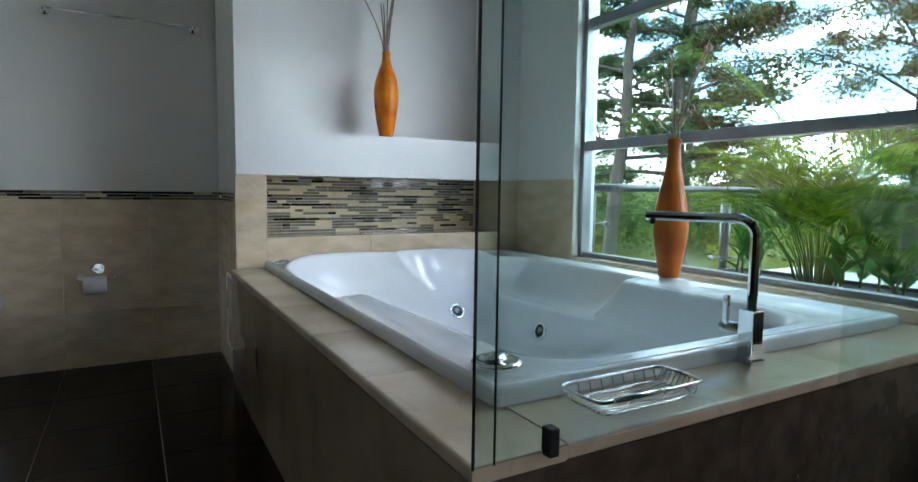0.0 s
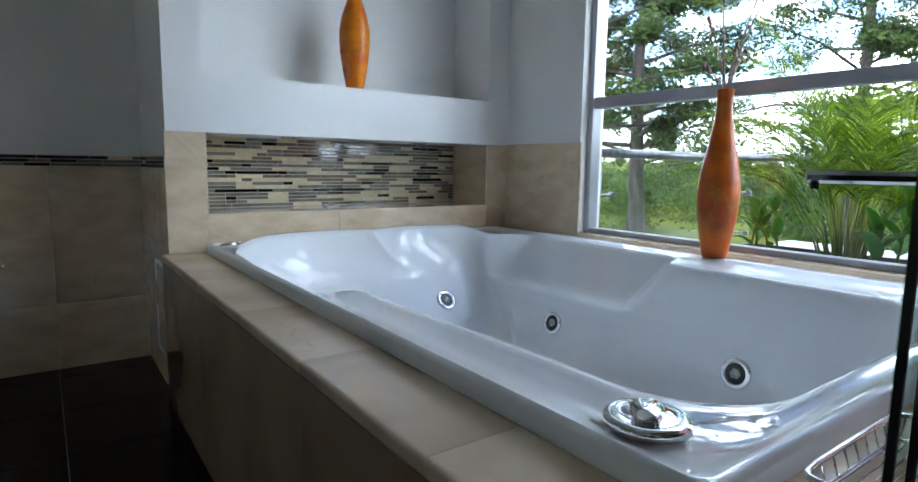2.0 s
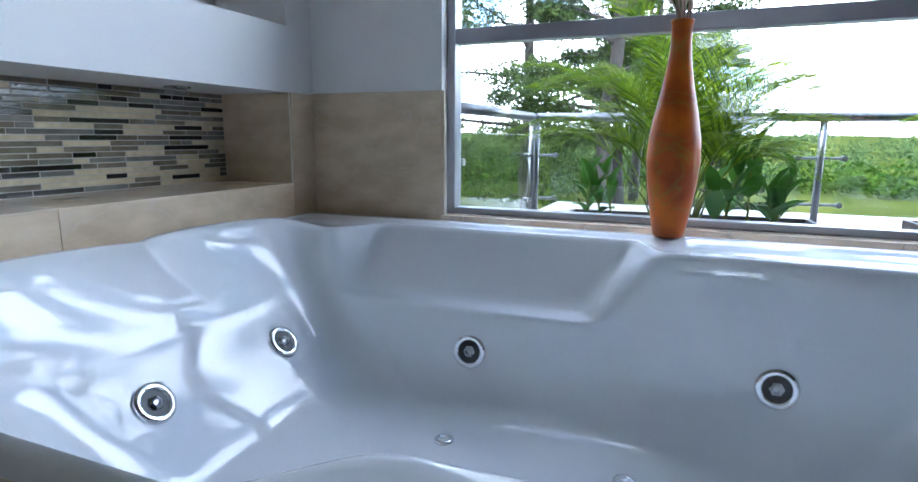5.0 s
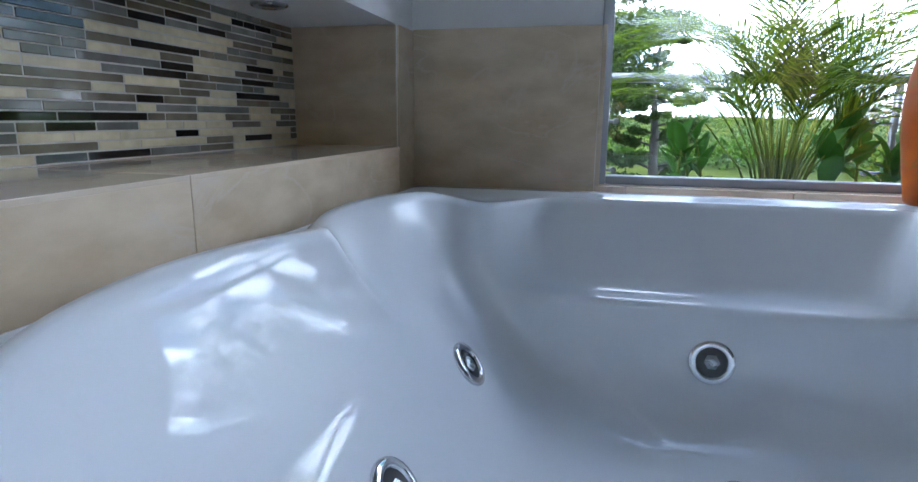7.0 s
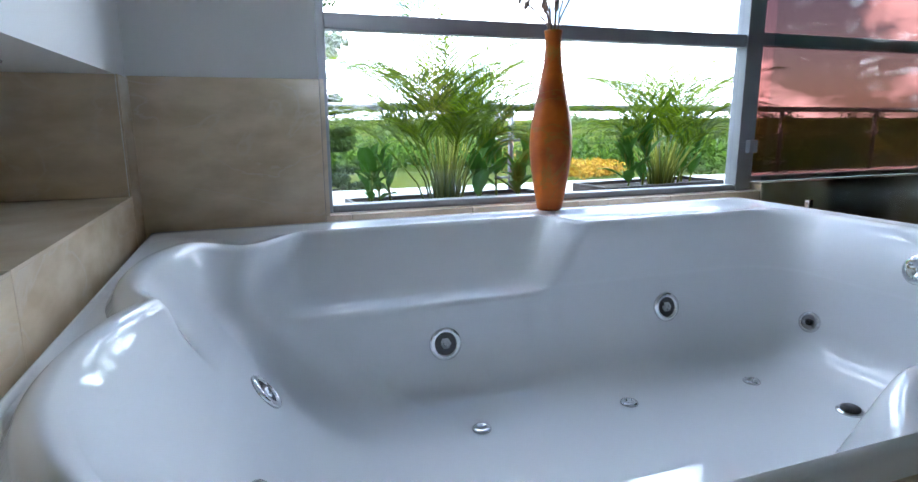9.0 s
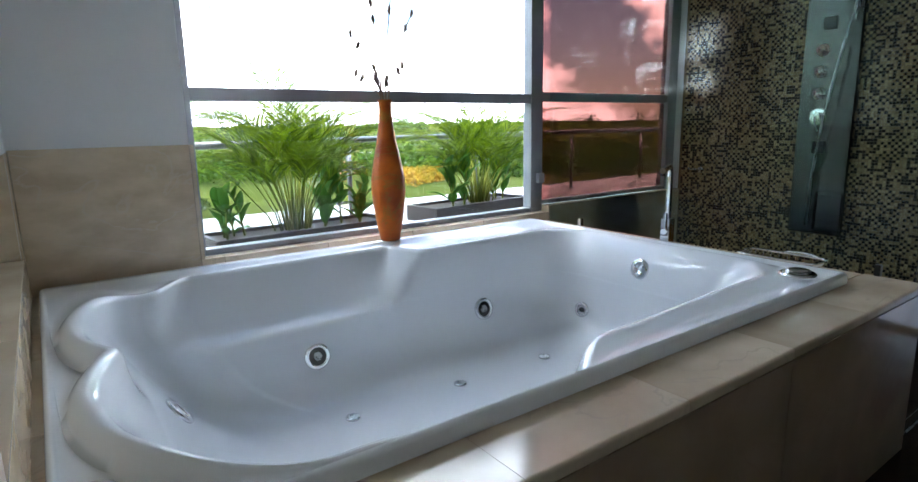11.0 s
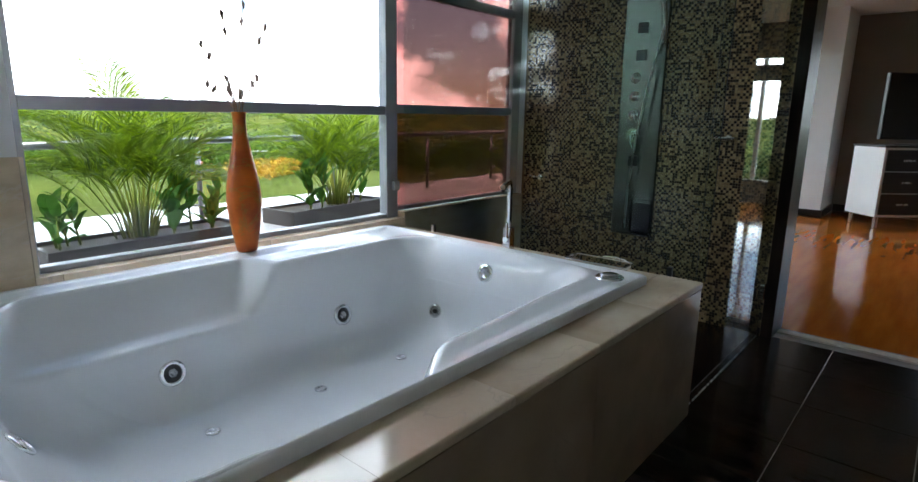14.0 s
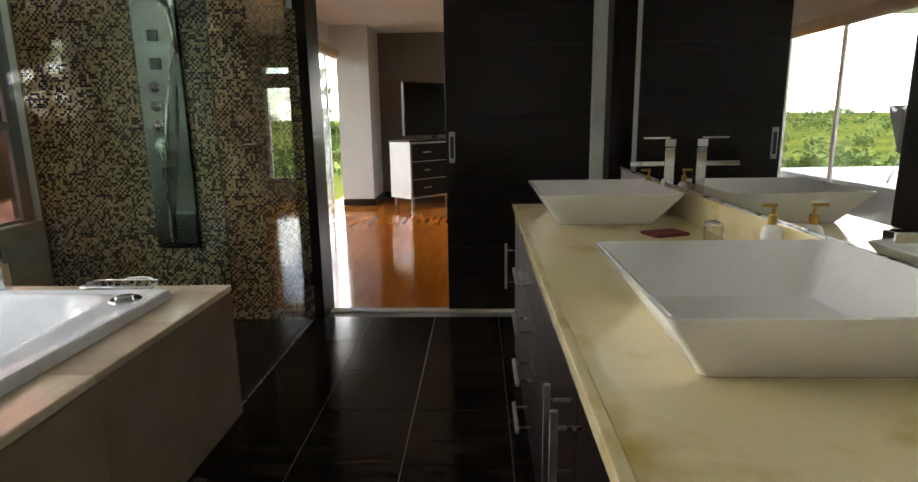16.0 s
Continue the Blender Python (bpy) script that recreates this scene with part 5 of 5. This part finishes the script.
planter(0.92, 1.26, -1.95, -0.80, 0.44, 0.555, 4, "long dark wooden planter box on the terrace")
planter(1.16, 1.52, -3.40, -2.37, 0.44, 0.555, 7, "long dark wooden planter box on the terrace")
areca((1.10, -1.34, 0.53), 3, 48, 1.0, "bushy green areca palm in planter")
areca((1.33, -2.97, 0.53), 8, 42, 0.92, "bushy green areca palm in planter", -1.5, 1.05, 0.75)
broad_plant((1.06, -0.96, 0.53), 5, 16, 0.25, "low broad-leaved green plant in planter")
broad_plant((1.09, -1.62, 0.53), 6, 14, 0.36, "broad-leaved green plant in planter")
broad_plant((1.10, -1.80, 0.53), 12, 14, 0.29, "broad-leaved green plant in planter")
broad_plant((1.25, -2.66, 0.53), 7, 14, 0.35, "broad-leaved green plant in planter")
broad_plant((1.40, -3.27, 0.53), 17, 12, 0.30, "broad-leaved green plant in planter")

# ---- ground and distance ----
def ground_z(x, y):
    r = math.hypot(x, y)
    far = max(0.0, min(1.0, (r - 22) / 70))
    z = -1.0 - 9.0 * far * far * (3 - 2 * far)
    if r > 110:
        z += (r - 110) * 0.040
    z += 1.6 * far * noise.noise(Vector((x * 0.02, y * 0.02, 0.3)))
    rise = max(0.0, min(1.0, (math.atan2(y, x) - 0.12) / 0.5)) if x > 0 or y > 0 else 0.0
    z += rise * max(0.0, min(r - 12, 60)) * 0.05
    return z


bm = bmesh.new()
rings = []
radii = [0.5, 3, 6, 9, 12, 15, 18, 22, 27, 33, 40, 50, 62, 76, 92, 110, 140, 180, 230, 300, 420, 700, 1600, 4000]
for r in radii:
    rings.append([bm.verts.new((r * math.cos(2 * math.pi * k / 96), r * math.sin(2 * math.pi * k / 96), ground_z(r * math.cos(2 * math.pi * k / 96), r * math.sin(2 * math.pi * k / 96)) if r < 500 else ground_z(420 * math.cos(2 * math.pi * k / 96), 420 * math.sin(2 * math.pi * k / 96)))) for k in range(96)])
for a, b in zip(rings, rings[1:]):
    for k in range(96):
        bm.faces.new((a[k], a[(k + 1) % 96], b[(k + 1) % 96], b[k]))
bm.faces.new(rings[0])
tagged(part("ground", bm, GRASS, None, "", True), "green lawn and hills reaching the horizon", "ground", kind="structure")
bm = bmesh.new()
bx(bm, 5.0, 5.35, -30, 4, -1.02, -0.93, 0.02)
tagged(part("path_edge", bm, TERRACE), "pale stone lawn edging", "edging", kind="structure")


def leaf_cloud(verts, faces, centre, radius, n, size, rnd, flat=0.75):
    """Many small leaves scattered through an uneven clump."""
    for _ in range(n):
        v = Vector((rnd.gauss(0, 1), rnd.gauss(0, 1), rnd.gauss(0, 1))).normalized() * radius * rnd.random() ** 0.45
        v.z *= flat
        c = Vector(centre) + v
        a = Vector((rnd.gauss(0, 1), rnd.gauss(0, 1), rnd.gauss(0, 1))).normalized()
        b = a.orthogonal().normalized()
        s = size * rnd.uniform(0.6, 1.3)
        i = len(verts)
        verts += [c - a * s, c + b * s * 0.5, c + a * s, c - b * s * 0.5]
        faces.append((i, i + 1, i + 2, i + 3))


def from_lists(name, verts, faces, mat, parent=None):
    me = bpy.data.meshes.new(name)
    me.from_pydata([tuple(v) for v in verts], [], faces)
    me.materials.append(mat)
    ob = new(name, me)
    if parent is not None:
        ob.parent = parent
    return ob


def tree(at, h, spread, seed, mat, label, bare=0.35, clumps=40, per=760, size=0.050, trunk_r=0.16):
    rnd = random.Random(seed)
    t = thing("tree", label, "tree", "garden trees", at=at)
    bm = bmesh.new()
    pts, rad = [], []
    wob = Vector((0, 0, 0))
    for k in range(9):
        pts.append(Vector((wob.x, wob.y, h * 0.95 * k / 8)))
        rad.append(trunk_r * (1 - 0.85 * k / 8))
        wob += Vector((rnd.gauss(0, h * 0.012), rnd.gauss(0, h * 0.012), 0))
    sweep(bm, pts, rad, 10)
    part("trunk", bm, BARK, t, "", True)
    verts, faces = [], []
    for i in range(clumps):
        f = bare + (1 - bare) * (i + rnd.random()) / clumps
        k = min(int(f * 8), 7)
        base = pts[k].lerp(pts[k + 1], f * 8 - k)
        az = i * 2.399 + rnd.uniform(-0.5, 0.5)
        reach = spread * (1.05 - 0.75 * ((f - bare) / (1 - bare))) * rnd.uniform(0.45, 1.1)
        tip = base + Vector((math.cos(az) * reach, math.sin(az) * reach, reach * rnd.uniform(-0.1, 0.35)))
        bm = bmesh.new()
        sweep(bm, [base, base.lerp(tip, 0.5) + Vector((0, 0, reach * 0.06)), tip], [rad[k] * 0.35, rad[k] * 0.2, 0.008], 6)
        part("limb", bm, BARK, t)
        for q in (0.55, 0.8, 1.0):
            leaf_cloud(verts, faces, base.lerp(tip, q), reach * rnd.uniform(0.14, 0.30), int(per * q / 2.3), size, rnd, 0.6)
    from_lists("crown", verts, faces, mat, t)
    return t


SPOTS = [
    # x, y, height, spread
    (4.4, 3.4, 9.0, 2.2), (5.6, 3.2, 8.0, 2.0), (8.6, 0.1, 9.5, 2.4), (9.5, 6.5, 11.0, 3.0), (10.5, 2.0, 10.5, 3.0),
    (12.0, 0.2, 9.0, 3.2), (8.0, 8.5, 10.0, 2.6), (13.0, -0.5, 9.5, 2.2), (17.0, 0.4, 9.0, 3.2), (11.6, -1.75, 4.4, 1.3),
    (2.8, -17.5, 4.2, 2.0), (4.6, -25.0, 5.5, 2.6), (-3.1, -15.0, 3.6, 1.8)
]
for i, (x, y, h, sp) in enumerate(SPOTS):
    tree((x, y, ground_z(x, y) - 0.1), h, sp, 40 + i, TREE_LEAF, "tall garden tree with thin needled crown",
         bare=(0.06 if h < 6 else 0.2) if i > 1 else 0.3, trunk_r=0.13 + 0.02 * (i % 3))

# small trees and shrubs on the slope, flower bed, far woods
rnd = random.Random(78)
verts, faces = [], []
for i in range(150):
    a = rnd.uniform(0.0, 1.25)
    r = rnd.uniform(15, 32)
    x, y = r * math.cos(a), r * math.sin(a)
    tall = rnd.uniform(0.8, 3.4)
    for k in range(4):
        leaf_cloud(verts, faces, (x + rnd.gauss(0, 0.35), y + rnd.gauss(0, 0.35), ground_z(x, y) + tall * (0.2 + 0.25 * k)), rnd.uniform(0.45, 1.0) * (1.15 - 0.2 * k), 110, 0.085, rnd, 0.85)
tagged(from_lists("thicket", verts, faces, TREE_LEAF), "dark green thicket on the garden slope", "thicket", kind="stuff")
rnd = random.Random(77)
verts, faces = [], []
for i in range(120):
    a = rnd.uniform(0.05, 1.2)
    r = rnd.uniform(13, 34)
    x, y = r * math.cos(a), r * math.sin(a)
    leaf_cloud(verts, faces, (x, y, ground_z(x, y) + 0.3), rnd.uniform(0.5, 1.3), 90, 0.11, rnd)
tagged(from_lists("shrubs", verts, faces, FAR_LEAF), "dense green shrubs on the garden slope", "shrubs", kind="stuff")
verts, faces = [], []
for i in range(460):
    a = rnd.uniform(-1.0, 0.05)
    r = 22 + 50 * rnd.random() ** 1.2
    x, y = r * math.cos(a), r * math.sin(a)
    s = rnd.uniform(0.5, 1.25)
    leaf_cloud(verts, faces, (x, y, ground_z(x, y) + s * 0.5), s, 110, 0.13, rnd)
tagged(from_lists("garden_shrubs", verts, faces, FAR_LEAF), "scattered green shrubs beyond the lawn", "shrubs", kind="stuff")
verts, faces = [], []
for i in range(46):
    x, y = 17 + rnd.gauss(0, 0.5), -12.9 + i * 0.045 + rnd.gauss(0, 0.1)
    leaf_cloud(verts, faces, (x, y, ground_z(x, y) + 0.25), 0.45, 60, 0.07, rnd)
tagged(from_lists("flower_bed", verts, faces, FLOWER), "orange and yellow flower bed on the lawn", "flowers", kind="stuff")
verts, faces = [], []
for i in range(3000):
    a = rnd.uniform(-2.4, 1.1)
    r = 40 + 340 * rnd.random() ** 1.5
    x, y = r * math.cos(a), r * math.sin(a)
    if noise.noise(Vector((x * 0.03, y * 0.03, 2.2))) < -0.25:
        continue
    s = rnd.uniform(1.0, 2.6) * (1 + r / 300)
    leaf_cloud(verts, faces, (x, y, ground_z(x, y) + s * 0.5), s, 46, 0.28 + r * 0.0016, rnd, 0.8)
tagged(from_lists("far_woods", verts, faces, HAZE_PALED_LEAF), "green woods on the far hills, haze in their colour", "woods", kind="stuff")


def cottage(x, y, w, d, turn):
    z = ground_z(x, y)
    c = thing("cottage", "far pale cottage with red tiled roof", "house", "far cottages", at=(x, y, z))
    c.rotation_euler = (0, 0, radians(turn))
    box_part("wall", (-w / 2, w / 2, -d / 2, d / 2, -0.5, 2.6), HOUSE_WALL, c)
    bm = bmesh.new()
    v = [bm.verts.new(q) for q in ((-w / 2 - .4, -d / 2 - .4, 2.5), (w / 2 + .4, -d / 2 - .4, 2.5), (w / 2 + .4, d / 2 + .4, 2.5), (-w / 2 - .4, d / 2 + .4, 2.5), (-w / 2, 0, 4.2), (w / 2, 0, 4.2))]
    for f in ((0, 1, 5, 4), (2, 3, 4, 5), (0, 4, 3), (1, 2, 5), (3, 2, 1, 0)):
        bm.faces.new([v[k] for k in f])
    part("roof", bm, TERRACOTTA, c)
    for k in (-0.3, 0.3):
        box_part("window", (-w / 2 - 0.03, -w / 2 - 0.002, k * d - 0.5, k * d + 0.5, 0.9, 2.0), SCREEN, c)


cottage(55, -23.6, 9, 6, 20)
cottage(78, -62, 10, 7, -15)
cottage(95, -44, 10, 7, 40)

# balcony chairs outside the bedroom
def lounge_chair(at, turn):
    c = thing("lounge_chair", "grey fabric reclining balcony chair", "chair", "balcony chairs", at=at)
    c.rotation_euler = (0, 0, radians(turn))
    for y in (-0.27, 0.27):
        bm = bmesh.new()
        sweep(bm, [(-0.35, y, 0.0), (0.1, y, 0.42), (0.35, y, 0.0)], 0.014, 8)
        part("leg_frame", bm, STEEL, c)
    box_part("seat", (-0.3, 0.25, -0.26, 0.26, 0.36, 0.40), WICKER, c, 0.015)
    bm = bmesh.new()
    bx(bm, -0.02, 0.02, -0.26, 0.26, 0, 0.62, 0.015)
    bmesh.ops.rotate(bm, verts=bm.verts, cent=(0, 0, 0), matrix=Matrix.Rotation(radians(25), 3, "Y"))
    bmesh.ops.translate(bm, verts=bm.verts, vec=(0.24, 0, 0.38))
    part("backrest", bm, WICKER, c)
    return c


ch = lounge_chair((0.9, -6.2, 0.44), 200)
copy_thing(ch, pose(0.9, -7.3, 0.44, 0, 0, 160))

# ---- floor tiles ----
TILE = 0.427
bm = bmesh.new()
bx(bm, -TILE / 2 + 0.002, TILE / 2 - 0.002, -TILE / 2 + 0.002, TILE / 2 - 0.002, -0.006, 0, 0.0012)
tile_mesh = mesh_of("tile", bm, FLOOR_TILE)
for i in range(-4, 6):
    for j in range(0, 11):
        cx, cy = -2.15 + TILE * (i + 0.5), -3.312 + TILE * (j - 0.5)
        if cx + TILE / 2 < -3.74 or cx > -0.1 or (cx > -1.7 and cy > -2.45) or cy > 0.5:
            continue
        if cx - TILE / 2 < -3.75:
            continue
        t = new("tile", tile_mesh)
        t.parent = floor
        t.location = (cx, cy, 0)
for cx in (-2.15 + TILE * (i + 0.5) for i in range(-4, 1)):   # cut row along the back wall
    y0 = -3.312 + TILE * 9
    if y0 < 0.66:
        box_part("tile", (cx - TILE / 2 + 0.002, cx + TILE / 2 - 0.002, y0 + 0.002, 0.663, -0.006, 0.0), FLOOR_TILE, floor)

# ---- glass and stone strips of the niche ----
rnd = random.Random(21)
STRIP_MESH = {}
back = new("mosaic_panel")
tagged(back, "horizontal strip mosaic of glass and stone", "mosaic", kind="structure")
box_part("backing", (-1.613, -0.145, 0.3142, 0.3245, 0.763, 1.0945), PALE_GROUT, back)
band = new("trim_mosaic_band")
tagged(band, "narrow dark strip mosaic band along the tiles", "trim", kind="structure")
box_part("backing", (-3.75, -1.767, 0.6626, 0.6695, 0.9455, 0.997), PALE_GROUT, band)
box_part("backing", (-1.7672, -1.7595, -0.003, 0.6625, 0.9455, 0.997), PALE_GROUT, band)


def strip(parent, x, y, z, ln, h, k, quarter=False):
    key = (round(ln, 3), round(h, 4), k)
    if key not in STRIP_MESH:
        b = bmesh.new()
        bx(b, -ln / 2 + 0.0011, ln / 2 - 0.0011, -0.006, 0, -h / 2 + 0.0013, h / 2 - 0.0013)
        bmesh.ops.bevel(b, geom=[e for e in b.edges if all(v.co.y < -0.003 for v in e.verts)], offset=0.0012, segments=1, affect="EDGES")
        STRIP_MESH[key] = mesh_of("strip", b, STRIP[k])
    s = new("strip", STRIP_MESH[key])
    s.parent = parent
    s.matrix_basis = pose(x, y, z, 0, 0, -90 if quarter else 0)


def rows(parent, x0, x1, y, z0, n, h, weights, lengths):
    count = 0
    for r in range(n):
        x = x0
        while x < x1 - 0.012:
            ln = rnd.choice(lengths)
            if x + ln > x1 - 0.02:
                ln = round(x1 - x, 3)
            k = rnd.choices(range(4), weights)[0]
            strip(parent, x + ln / 2, y + rnd.uniform(0, 0.0012), z0 + h * (r + 0.5), ln, h, k)
            x += ln
            count += 1
    return count


rows(back, -1.612, -0.152, 0.3185, 0.764, 19, 0.01735, (3.2, 4.2, 2.6, 2.3), (0.05, 0.05, 0.075, 0.1, 0.1, 0.125, 0.15, 0.2))
rows(band, -3.0, -1.769, 0.667, 0.946, 3, 0.0168, (1.2, 3, 3, 4.5), (0.075, 0.1, 0.15, 0.2))
for r in range(3):
    y = 0.660
    while y > 0.02:
        ln = rnd.choice((0.075, 0.1, 0.15))
        ln = min(ln, y)
        strip(band, -1.7625 + 0.0, y - ln / 2, 0.946 + 0.0168 * (r + 0.5), round(ln, 3), 0.0168, rnd.choices(range(4), (1.2, 3, 3, 4.5))[0], True)
        y -= ln


# ---- mosaic squares of the shower wall ----
def mosaic_squares(parent, x0, x1, y, z0, z1, pitch):
    """Every square a low frustum set in the grout; dark and sand squares alternate unevenly."""
    pick = random.Random(5)
    verts, faces, kinds = [], [], []
    for j in range(int((z1 - z0) / pitch)):
        for i in range(int((x1 - x0) / pitch)):
            cx, cz = x0 + pitch * (i + 0.5), z0 + pitch * (j + 0.5)
            h, g = pitch / 2 - 0.0009, pitch / 2 - 0.0016
            out = y + 0.003 + pick.uniform(-0.0004, 0.0004)
            k = len(verts)
            verts += [(cx - h, y, cz - h), (cx + h, y, cz - h), (cx + h, y, cz + h), (cx - h, y, cz + h),
                      (cx - g, out, cz - g), (cx + g, out, cz - g), (cx + g, out, cz + g), (cx - g, out, cz + g)]
            faces += [(k + 7, k + 6, k + 5, k + 4), (k, k + 4, k + 5, k + 1), (k + 1, k + 5, k + 6, k + 2), (k + 2, k + 6, k + 7, k + 3), (k + 3, k + 7, k + 4, k)]
            kinds += [1 if pick.random() < (0.78 if (i + j) % 2 else 0.30) else 0] * 5
    ob = from_lists("mosaic_squares", verts, faces, MOSAIC_DARK, parent)
    ob.data.materials.append(MOSAIC_SAND)
    ob.data.polygons.foreach_set("material_index", kinds)
    ob["kind"] = "stuff"
    return ob


mosaic_squares(wall_south, -1.773, -0.012, -3.702, 0.001, 2.699, 0.0158)
